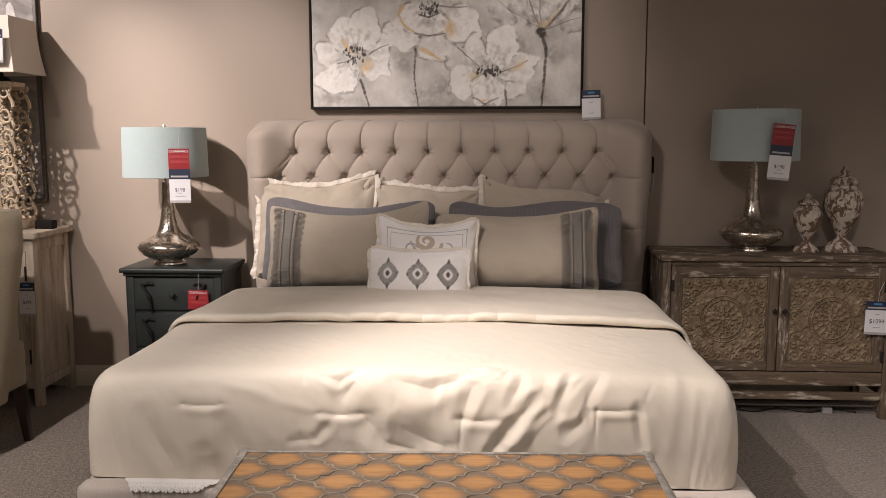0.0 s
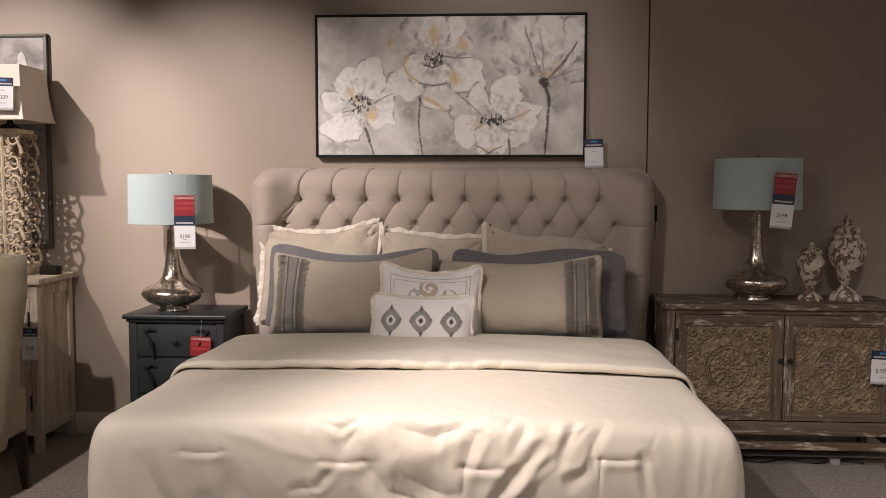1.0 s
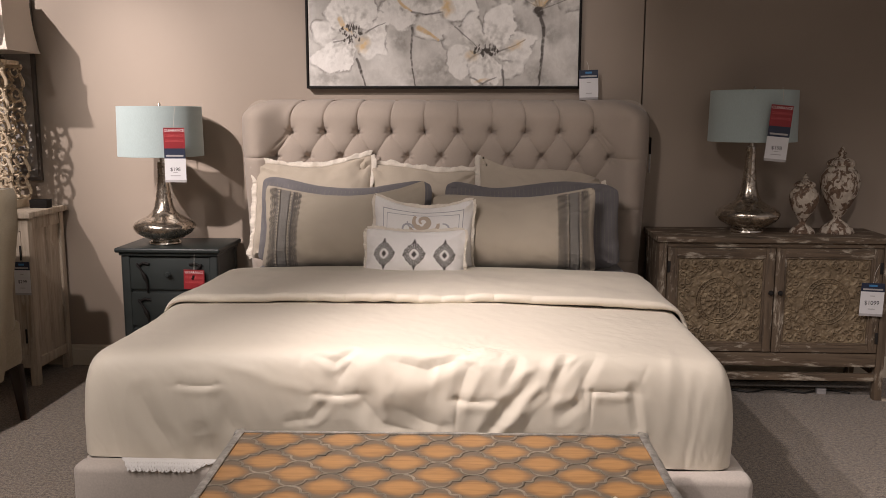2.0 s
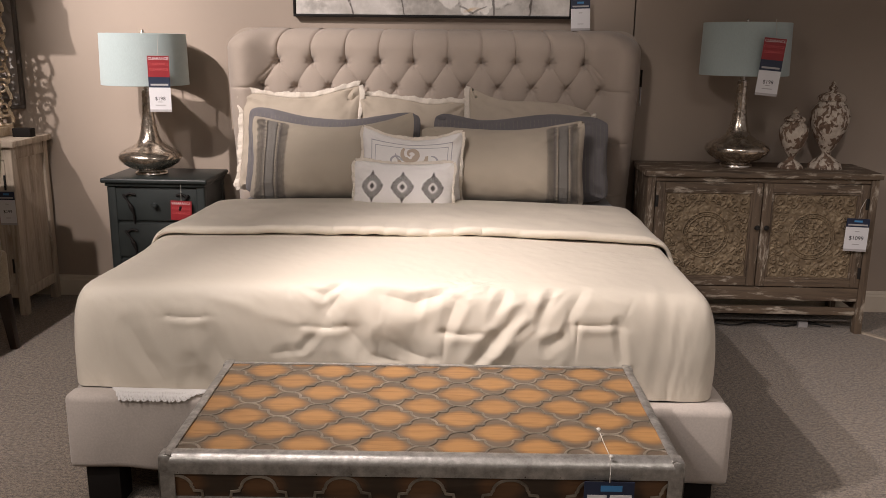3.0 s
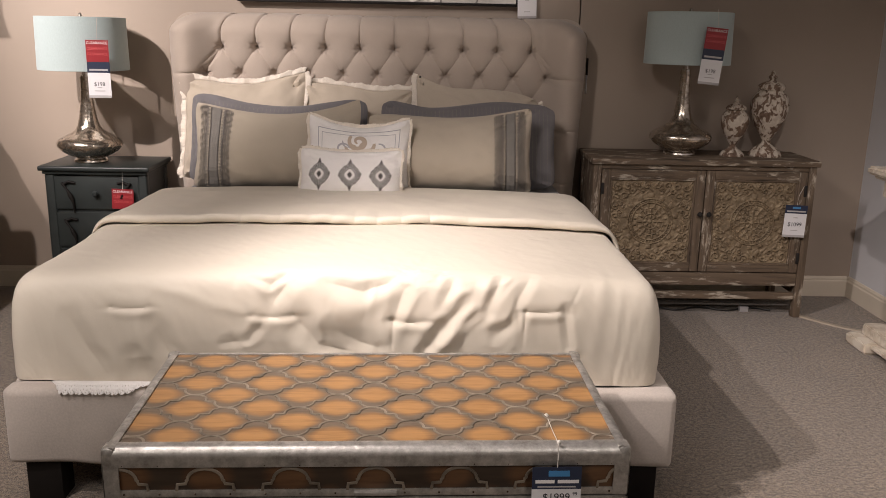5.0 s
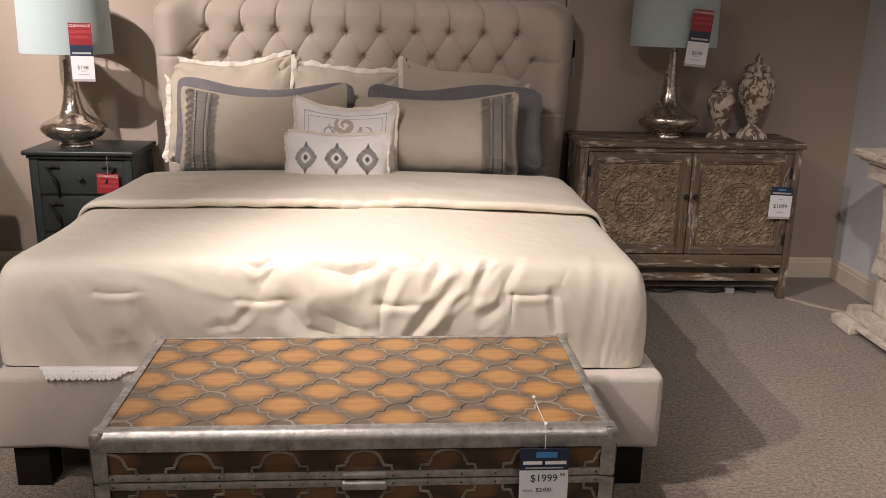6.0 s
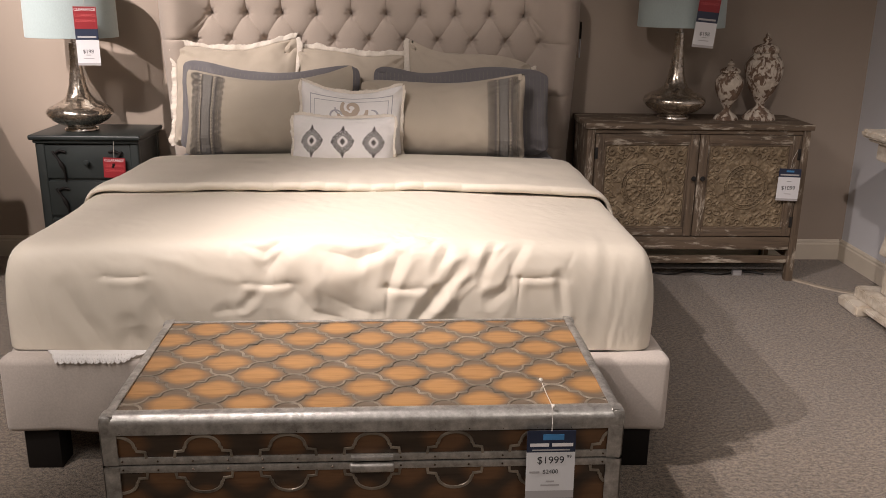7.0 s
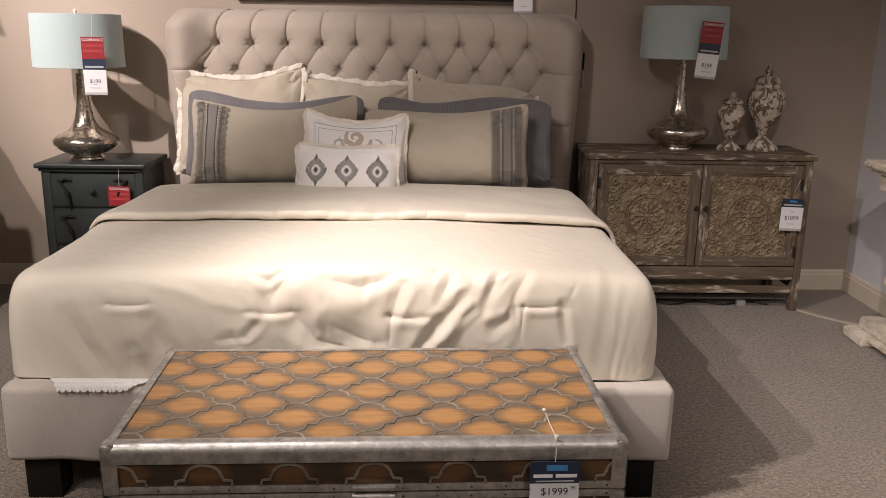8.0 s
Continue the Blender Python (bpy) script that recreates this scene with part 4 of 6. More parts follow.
def bead(bm, p0, p1, out, up, w, h):
    """A rounded metal edge from p0 to p1 over a corner; out and up point away from the box."""
    p0, p1, out, up = Vector(p0), Vector(p1), Vector(out), Vector(up)
    r = min(0.022, h * 0.6)
    prof = [(-w, 0.0), (-w, 0.0035), (-w + 0.004, 0.0045)] + [(0.0048 - r + r * math.sin(k * math.pi / 14), 0.0048 - r + r * math.cos(k * math.pi / 14)) for k in range(8)] + [(0.0040, -h), (0.0, -h)]
    n = 14
    rings = []
    for i in range(n + 1):
        p = p0.lerp(p1, i / n)
        wob = 0.0008 * fbm(p.x * 9, p.y * 9, p.z * 9)
        rings.append([bm.verts.new(p + out * (a + wob) + up * (b + wob)) for a, b in prof])
    for r, s in zip(rings, rings[1:]):
        for k in range(len(prof) - 1):
            bm.faces.new((r[k], r[k + 1], s[k + 1], s[k]))
    bm.faces.new(rings[0])
    bm.faces.new(rings[-1][::-1])


def edging(p0, p1, out, up, w, h):
    bm = bmesh.new()
    bead(bm, p0, p1, out, up, w, h)
    bmesh.ops.recalc_face_normals(bm, faces=bm.faces)
    part("edging", bm, PEWTER, trunk, "hammered pewter edging")


t, e = TH - 0.004, 0.003
edging((-TW + e, -TD + e, t), (TW - e, -TD + e, t), (0, -1, 0), (0, 0, 1), 0.036, 0.042)
edging((-TW + e, TD - e, t), (TW - e, TD - e, t), (0, 1, 0), (0, 0, 1), 0.024, 0.042)
edging((-TW + e, -TD + e, t + 0.001), (-TW + e, TD - e, t + 0.001), (-1, 0, 0), (0, 0, 1), 0.026, 0.042)
edging((TW - e, -TD + e, t + 0.001), (TW - e, TD - e, t + 0.001), (1, 0, 0), (0, 0, 1), 0.026, 0.042)
for sx in (-1, 1):
    for sy in (-1, 1):
        for z0, z1 in ((0.02, SPLIT - 0.003), (SPLIT + 0.003, t - 0.036)):
            edging((sx * (TW - e), sy * (TD - e), z0), (sx * (TW - e), sy * (TD - e), z1), (0, sy, 0), (sx, 0, 0), 0.004, 0.034)
            edging((sx * (TW - e), sy * (TD - e), z0), (sx * (TW - e), sy * (TD - e), z1), (sx, 0, 0), (0, sy, 0), 0.004, 0.030)
for sx in (-1, 1):
    for sy in (-1, 1):
        x0, x1 = sorted((sx * (TW - 0.030), sx * (TW + 0.0030)))
        y0, y1 = sorted((sy * (TD - 0.036), sy * (TD + 0.0030)))
        part("corner_cap", box(bmesh.new(), x0, x1, y0, y1, t - 0.044, t + 0.0062, bevel=0.017, segments=4), PEWTER, trunk, "rounded pewter corner")
for z0, z1 in ((SPLIT + 0.002, SPLIT + 0.020), (SPLIT - 0.020, SPLIT - 0.002)):
    part("band", boxes((-TW + 0.004, TW - 0.004, -TD + 0.0025, -TD + 0.010, z0, z1), bevel=0.0015), PEWTER, trunk, "pewter band along the lid")
    part("band", boxes((TW - 0.010, TW - 0.0025, -TD + 0.012, TD - 0.004, z0, z1), bevel=0.0015), PEWTER, trunk)
part("plinth", boxes((-TW + 0.002, TW - 0.002, -TD + 0.001, TD - 0.001, 0.0, 0.05), bevel=0.003), PEWTER, trunk)


def front_arch(cx, up):
    """A stepped arch of strip standing on the lid band, or hanging below it."""
    pts = [(-0.066, 0.018), (-0.064, 0.034), (-0.045, 0.036), (-0.043, 0.044)]
    pts += [(0.040 * -math.cos(math.pi * k / 14), 0.046 + 0.028 * math.sin(math.pi * k / 14)) for k in range(15)]
    pts += [(-x, z) for x, z in reversed(pts[:4])]
    bm = bmesh.new()
    ribbon(bm, [(cx + x, SPLIT + up * z) for x, z in pts], 0.0080, lambda x, z, h: (x, -TD + 0.0045 - h, z), lambda x, z: abs(x) < TW - 0.030, 0.0022)
    part("arch_strip", bm, STRIP, trunk)


for i in range(-3, 4):
    for up in (1, -1):
        front_arch(i * 0.197 + 0.013, up)
for i in range(-3, 4):
    bm = bmesh.new()
    ribbon(bm, [((i * 0.197 + 0.013) + x, z) for x, z in [(0.085 * -math.cos(math.pi * k / 12), 0.20 + 0.085 * math.sin(math.pi * k / 12)) for k in range(13)]], 0.0080, lambda x, z, h: (x, -TD + 0.0045 - h, z), lambda x, z: abs(x) < TW - 0.032, 0.0022)
    part("arch_strip", bm, STRIP, trunk)
latch = part("latch", boxes((-0.040, 0.066, -TD - 0.014, -TD + 0.004, SPLIT - 0.022, SPLIT + 0.001), bevel=0.007, segments=3), PEWTER, trunk, "worn pewter latch plate")
part("latch_cap", boxes((-0.038, 0.064, -TD - 0.009, -TD + 0.004, SPLIT + 0.007, SPLIT + 0.018), bevel=0.004), PEWTER, latch)
for k in range(-7, 8):
    for z in (TH - 0.042, SPLIT + 0.011, SPLIT - 0.011):
        bm = bmesh.new()
        bmesh.ops.create_icosphere(bm, subdivisions=1, radius=0.0028, matrix=Matrix.Translation((k * 0.081, -TD + 0.001, z)))
        part("tack", bm, NAIL, trunk)

# ---- price tags ----


def price_card(name, m, w, label, rows, string=None):
    """A card in a clear sleeve. rows: from the top down, (height, material, writing, size, colour, bars)."""
    ob = thing(name, m, label, "price tag")
    z = 0.0
    for hgt, material, writing, size, colour, bars in rows:
        part("card", boxes((-w / 2, w / 2, 0.0, 0.0016, z - hgt, z)), material, ob, smooth=False)
        if writing:
            text(writing, size, 0, -0.0004, z - hgt * 0.5 - size * 0.34, colour, ob)
        for bx, bz, bw, bh, bc in bars:
            part("print_bar", boxes((bx - bw / 2, bx + bw / 2, -0.0012, -0.0004, z - bz - bh / 2, z - bz + bh / 2)), bc, ob, smooth=False)
        z -= hgt
    if string:
        bm = bmesh.new()
        tube(bm, string, 0.0011, 6)
        part("string", bm, STRING, ob)
    return ob


def clearance_tag(m, price, string, red_h=0.105, w=0.108, lower=True):
    rows = [(0.027, RED, "CLEARANCE", 0.0180, PALETEXT, []), (0.027, RED, "CLEARANCE", 0.0180, PINKTEXT, []), (0.025, RED, "CLEARANCE", 0.0170, PINKTEXT, []), (red_h - 0.079, RED, "", 0, None, [])]
    if lower:
        rows += [(0.052, NAVY, "", 0, None, [(0, 0.038, 0.088, 0.009, GREYCARD)]),
                 (0.110, PAPER, price, 0.026, INKTEXT, [(0, 0.072, 0.022, 0.004, GREYCARD), (0, 0.088, 0.05, 0.004, GREYCARD)]),
                 (0.012, GREYCARD, "", 0, None, [])]
    return price_card("price_tag", m, w, "red clearance tag with white price card on a string", rows, string)


def white_tag(m, price, w=0.105, hh=0.115, string=None, size=0.027, label="white price card with navy header in a clear sleeve"):
    rows = [(0.045, NAVY, "", 0, None, [(0, 0.014, w * 0.35, 0.010, SKY), (0, 0.033, w * 0.85, 0.008, GREYCARD)]),
            (hh, PAPER, price, size, INKTEXT, [(0, 0.022, w * 0.2, 0.004, GREYCARD), (0, hh * 0.78, w * 0.3, 0.004, GREYCARD)]),
            (0.012, GREYCARD, "", 0, None, [])]
    return price_card("price_tag", m, w, label, rows, string)


# on the trunk
ob = price_card("price_tag", pose(0.561, -3.062, 0.508, -3, 0, 1.6), 0.116, "white price card hanging on the front of the trunk", [
    (0.055, NAVY, "", 0, None, [(0.005, 0.016, 0.050, 0.014, SKY), (-0.028, 0.036, 0.045, 0.008, PALETEXT), (0.027, 0.036, 0.050, 0.008, PALETEXT), (0, 0.049, 0.090, 0.003, GREYCARD)]),
    (0.040, PAPER, "$1999", 0.026, INKTEXT, []),
    (0.020, PAPER, "$2400", 0.015, INKTEXT, [(-0.038, 0.011, 0.024, 0.005, GREYCARD)]),
    (0.040, PAPER, "", 0, None, [(0, 0.015, 0.020, 0.004, GREYCARD), (0, 0.025, 0.045, 0.004, GREYCARD)]),
    (0.020, GREYCARD, "", 0, None, [])],
    [(0.006, 0.195, 0.047), (0.004, 0.12, 0.048), (0.003, 0.04, 0.052), (0.001, 0.003, 0.052), (0.0, -0.004, 0.02), (0.0, -0.001, 0.0)])
text("99", 0.012, 0.044, -0.0004, -0.071, INKTEXT, ob)
for y, z in ((0.195, 0.048), (0.02, 0.053)):
    bm = bmesh.new()
    bmesh.ops.create_icosphere(bm, subdivisions=2, radius=0.006, matrix=Matrix.Translation((0.005, y, z)))
    part("tape", bm, STRING, ob)

# ---- weathered cabinet ----
CX0, CX1, CY0, CY1, CTOP = 1.135, 2.318, -0.425, -0.03, 0.862
cabinet = thing("cabinet", pose(0, 0, 0), "weathered brown cabinet with two carved medallion doors", "cabinet")
part("top", boxes((CX0 - 0.012, CX1 + 0.012, CY0 - 0.012, CY1, CTOP - 0.030, CTOP), bevel=0.004), CAB_WOOD, cabinet, "worn plank top with traces of pale paint")
part("side_panel", boxes((CX0 + 0.012, CX0 + 0.032, CY0 + 0.03, CY1 - 0.01, 0.17, CTOP - 0.031)), CAB_WOOD_V, cabinet)
part("side_panel", boxes((CX1 - 0.032, CX1 - 0.012, CY0 + 0.03, CY1 - 0.01, 0.17, CTOP - 0.031)), CAB_WOOD_V, cabinet)
part("back_panel", boxes((CX0 + 0.034, CX1 - 0.034, CY1 - 0.025, CY1 - 0.010, 0.17, CTOP - 0.031)), CAB_WOOD_V, cabinet)
part("bottom_panel", boxes((CX0 + 0.034, CX1 - 0.034, CY0 + 0.03, CY1 - 0.026, 0.20, 0.22)), CAB_WOOD, cabinet)
for x in (CX0, CX1 - 0.042):
    for y in (CY0, CY1 - 0.045):
        bm = boxes((x, x + 0.042, y, y + 0.042, 0.0, CTOP - 0.031), bevel=0.005)
        for v in bm.verts:
            v.co.x += 0.004 * fbm(v.co.z * 9, x, y)
        part("post", bm, CAB_WOOD_V, cabinet)
part("apron", boxes((CX0 + 0.043, CX1 - 0.043, CY0 + 0.002, CY0 + 0.032, 0.178, 0.250), bevel=0.006), CAB_WOOD, cabinet)
part("top_rail", boxes((CX0 + 0.043, CX1 - 0.043, CY0 + 0.004, CY0 + 0.030, CTOP - 0.055, CTOP - 0.031), bevel=0.003), CAB_WOOD, cabinet)
part("stretcher", boxes((CX0 + 0.043, CX1 - 0.043, CY0 + 0.006, CY0 + 0.034, 0.100, 0.140), bevel=0.005), CAB_WOOD, cabinet)
part("stretcher", boxes((CX0 + 0.043, CX1 - 0.043, CY1 - 0.040, CY1 - 0.012, 0.100, 0.140), bevel=0.005), CAB_WOOD, cabinet)
for x in (CX0 + 0.008, CX1 - 0.034):
    part("side_stretcher", boxes((x, x + 0.026, CY0 + 0.043, CY1 - 0.046, 0.12, 0.16), bevel=0.004), CAB_WOOD, cabinet)


def carved_panel(x0, x1, z0, z1, y):
    """A pressed relief: a rosette in rings, corner fans and scrolling leaves."""
    n, k = 300, 300
    X, Z = np.meshgrid(np.linspace(x0, x1, n), np.linspace(z0, z1, k))
    U, V = (X - (x0 + x1) / 2) / (x1 - x0) * 2, (Z - (z0 + z1) / 2) / (z1 - z0) * 2
    r, a = np.hypot(U, V), np.arctan2(V, U)
    H = np.zeros_like(U)

    def ringband(c, w):
        return np.exp(-(((r - c) / w) ** 2))

    def petals(count, c, w, reach, twist=0.0):
        return np.clip(np.cos(count * (a + twist)), 0, 1) ** 0.6 * np.exp(-((np.abs(r - c) / reach) ** 4)) * w

    H += 0.9 * np.exp(-((r / 0.05) ** 4)) + petals(8, 0.115, 0.8, 0.045) + 0.6 * ringband(0.185, 0.014)
    H += petals(12, 0.255, 0.85, 0.055) + 0.5 * ringband(0.330, 0.014) + petals(16, 0.385, 0.8, 0.042, math.pi / 16) + 0.8 * ringband(0.455, 0.016)
    H += 0.6 * (np.cos(44 * a) > 0.0) * np.exp(-((np.abs(r - 0.50) / 0.022) ** 4)) + 0.7 * ringband(0.548, 0.014)
    H += petals(14, 0.62, 0.75, 0.055, math.pi / 14)
    # scrolls: small spirals set out in a mirrored field
    rnd = random.Random(3)
    Um, Vm = np.abs(U), np.abs(V)
    spots = [(0.84, 0.84, 0.12), (0.60, 0.86, 0.10), (0.86, 0.60, 0.10), (0.36, 0.88, 0.09), (0.88, 0.36, 0.09), (0.12, 0.88, 0.09), (0.88, 0.12, 0.09), (0.66, 0.62, 0.11), (0.50, 0.74, 0.08), (0.76, 0.44, 0.08), (0.24, 0.76, 0.07), (0.77, 0.22, 0.07)]
    for cu, cv, cr in spots:
        rr, aa = np.hypot(Um - cu, Vm - cv), np.arctan2(Vm - cv, Um - cu)
        spin = rnd.choice((-1, 1))
        spiral = np.cos(spin * aa + rr / cr * 6.5)
        H = np.maximum(H, np.clip(spiral, 0, 1) ** 0.7 * np.exp(-((rr / cr) ** 6)) * 0.9)
    outer = np.clip((r - 0.66) / 0.06, 0, 1)
    filler = np.clip(np.sin(U * 31 + 1.2 * np.sin(V * 23)) * np.sin(V * 31 + 1.2 * np.sin(U * 23)), 0, 1) * 0.5
    H = np.maximum(H, filler * outer)
    H *= np.clip((1 - np.maximum(np.abs(U), np.abs(V))) / 0.03, 0, 1)
    H *= 1 + 0.15 * noise_grid(U, V, 3.0, 2.0, 2)
    P = np.stack([X, y - 0.0110 * np.clip(H, 0, 1.1), Z], -1)
    bm = bmesh.new()
    sheet(bm, P)
    return bm


def cabinet_door(x0, x1, z0, z1, knob_x, hinge_x):
    y = CY0 - 0.002
    door = part("door", boxes((x0 + 0.02, x1 - 0.02, y + 0.016, y + 0.026, z0 + 0.02, z1 - 0.02)), CAB_WOOD_V, cabinet, "framed door with carved medallion panel")
    w = 0.046
    part("stile", boxes((x0, x0 + w, y, y + 0.028, z0, z1), bevel=0.004), CAB_WOOD_V, door)
    part("stile", boxes((x1 - w, x1, y, y + 0.028, z0, z1), bevel=0.004), CAB_WOOD_V, door)
    part("rail", boxes((x0 + w, x1 - w, y, y + 0.028, z1 - w, z1), bevel=0.004), CAB_WOOD, door)
    part("rail", boxes((x0 + w, x1 - w, y, y + 0.028, z0, z0 + w * 0.85), bevel=0.004), CAB_WOOD, door)
    for q in ((x0 + w, x1 - w, z1 - w - 0.010, z1 - w), (x0 + w, x1 - w, z0 + w * 0.85, z0 + w * 0.85 + 0.010)):
        part("moulding", boxes((q[0], q[1], y + 0.004, y + 0.018, q[2], q[3]), bevel=0.003), CAB_WOOD, door)
    for q in ((x0 + w, x0 + w + 0.010), (x1 - w - 0.010, x1 - w)):
        part("moulding", boxes((q[0], q[1], y + 0.004, y + 0.018, z0 + w * 0.85 + 0.010, z1 - w - 0.010), bevel=0.003), CAB_WOOD_V, door)
    part("carved_panel", carved_panel(x0 + w + 0.010, x1 - w - 0.010, z0 + w * 0.85 + 0.010, z1 - w - 0.010, y + 0.0145), CARVED, door, "pressed relief panel with rosette and scrolls")
    bm = bmesh.new()
    lathe(bm, [(0.004, 0), (0.004, 0.014), (0.012, 0.020), (0.014, 0.026), (0.010, 0.033), (0, 0.035)], 18)
    bmesh.ops.rotate(bm, verts=bm.verts, matrix=Matrix.Rotation(radians(90), 3, "X"))
    bmesh.ops.translate(bm, verts=bm.verts, vec=(knob_x, y, 0.575))
    part("knob", bm, IRON, door, "small dark iron knob")
    for z in (z0 + 0.08, z1 - 0.10):
        part("hinge", boxes((hinge_x - 0.008, hinge_x + 0.008, y - 0.004, y + 0.002, z - 0.03, z + 0.03), bevel=0.002), IRON, door)


cabinet_door(CX0 + 0.046, 1.728, 0.256, CTOP - 0.058, 1.707, CX0 + 0.052)
cabinet_door(1.733, CX1 - 0.046, 0.256, CTOP - 0.058, 1.755, CX1 - 0.052)
white_tag(pose(2.222, -0.447, 0.632, -2, 2, 0), "$1099", 0.118, 0.115, [(0, 0.0, 0.0), (0.008, 0.01, 0.05), (0.03, 0.014, 0.10)], 0.030)

# ---- urns ----


def urn(x, y, h, r, label):
    ob = thing("urn", pose(x, y, CTOP, 0, 0, 40 * h), label, "urn", "urns on the cabinet")
    rows = [(0, 0), (0.86, 0), (0.88, 0.012), (0.84, 0.034), (0.76, 0.062), (0.58, 0.095), (0.38, 0.125), (0.23, 0.158), (0.22, 0.188), (0.30, 0.215), (0.46, 0.270), (0.68, 0.350), (0.88, 0.450),
            (0.98, 0.535), (1.0, 0.600), (0.95, 0.660), (0.80, 0.715), (0.66, 0.742), (0.61, 0.760)]
    part("vase", lathe(bmesh.new(), [(a * r, b * h) for a, b in rows], 36), URN, ob)
    rows = [(0.62, 0.762), (0.71, 0.778), (0.72, 0.800), (0.66, 0.824), (0.50, 0.846), (0.30, 0.862), (0.17, 0.878), (0.15, 0.890), (0.23, 0.904), (0.24, 0.918), (0.14, 0.936), (0.10, 0.950), (0.12, 0.962), (0.05, 0.980), (0, 1.0)]
    part("lid", lathe(bmesh.new(), [(a * r, b * h) for a, b in rows], 32), URN, ob, "domed lid with a pointed finial")


urn(2.106, -0.225, 0.462, 0.100, "tall lidded urn with peeling white paint over brown")
urn(1.918, -0.245, 0.322, 0.074, "small lidded urn with peeling white paint over brown")

# ---- table lamps ----


def table_lamp(x, y, z, label):
    ob = thing("table_lamp", pose(x, y, z), label, "table lamp", "mercury glass lamps")
    part("foot", lathe(bmesh.new(), [(0, 0), (0.082, 0), (0.086, 0.006), (0.084, 0.014), (0.070, 0.020), (0.070, 0.030)], 40), CHROME, ob, "polished nickel foot")
    prof = [(0.068, 0.024), (0.105, 0.038), (0.145, 0.062), (0.164, 0.085), (0.167, 0.100), (0.158, 0.118), (0.130, 0.136), (0.095, 0.152), (0.069, 0.170), (0.054, 0.198), (0.043, 0.24), (0.034, 0.30), (0.028, 0.36), (0.026, 0.41), (0.027, 0.442), (0.0, 0.444)]
    part("base", lathe(bmesh.new(), prof, 56), MERCURY, ob, "mottled mercury glass gourd base")
    part("neck", lathe(bmesh.new(), [(0.0, 0.442), (0.024, 0.443), (0.024, 0.452), (0.014, 0.456), (0.012, 0.50), (0.018, 0.505), (0.018, 0.56), (0.004, 0.565), (0.004, 0.745), (0.010, 0.750), (0.006, 0.765), (0, 0.768)], 20), CHROME, ob)
    r0, r1, b0, b1 = 0.225, 0.220, 0.482, 0.745
    part("shade", lathe(bmesh.new(), [(r0, b0), (r1, b1), (r1 - 0.003, b1 + 0.001), (r0 - 0.003, b0 - 0.001), (r0, b0)], 72), SHADE, ob, "pale aqua cloth drum shade")
    part("lining", lathe(bmesh.new(), [(r0 - 0.0045, b0 + 0.002), (r1 - 0.0045, b1 - 0.002)], 72), SHADE_IN, ob)
    bm = bmesh.new()
    for k in range(3):
        a = 2 * math.pi * k / 3 + 0.4
        tube(bm, [(0.005 * math.cos(a), 0.005 * math.sin(a), 0.735), (0.216 * math.cos(a), 0.216 * math.sin(a), 0.735)], 0.002, 6)
    part("spider", bm, CHROME, ob)
    return ob


table_lamp(-1.525, -0.265, 0.776, "mercury glass lamp with aqua drum shade on the nightstand")
table_lamp(1.635, -0.222, CTOP, "mercury glass lamp with aqua drum shade on the cabinet")
clearance_tag(pose(-1.362, -0.510, 1.412, 0, 0, 4), "$198", [(0, 0.0, 0.0), (0.002, 0.006, 0.05), (0.004, 0.02, 0.105)])
clearance_tag(pose(1.700, -0.480, 1.530, 0, 5, 0), "$198", [(0, 0.0, 0.0), (0.0, 0.01, 0.04), (-0.005, 0.025, 0.09)])

# ---- nightstand ----
nightstand = thing("nightstand", pose(-1.455, 0, 0), "dark green-grey painted nightstand with carved drawer pulls", "nightstand")
NW = 0.257
part("top", boxes((-NW - 0.028, NW + 0.028, -0.445, -0.03, 0.750, 0.776), bevel=0.010, segments=3), NIGHTSTAND, nightstand)
part("top_moulding", boxes((-NW - 0.012, NW + 0.012, -0.428, -0.035, 0.732, 0.750), bevel=0.007), NIGHTSTAND, nightstand)
part("body", boxes((-NW, NW, -0.395, -0.04, 0.09, 0.732), bevel=0.003), NIGHTSTAND, nightstand)
for sx in (-1, 1):
    for y in (-0.415, -0.08):
        bm = boxes((sx * (NW - 0.018) - 0.024, sx * (NW - 0.018) + 0.024, y, y + 0.04, 0.0, 0.732), bevel=0.010, segments=3)
        part("post", bm, NIGHTSTAND, nightstand)
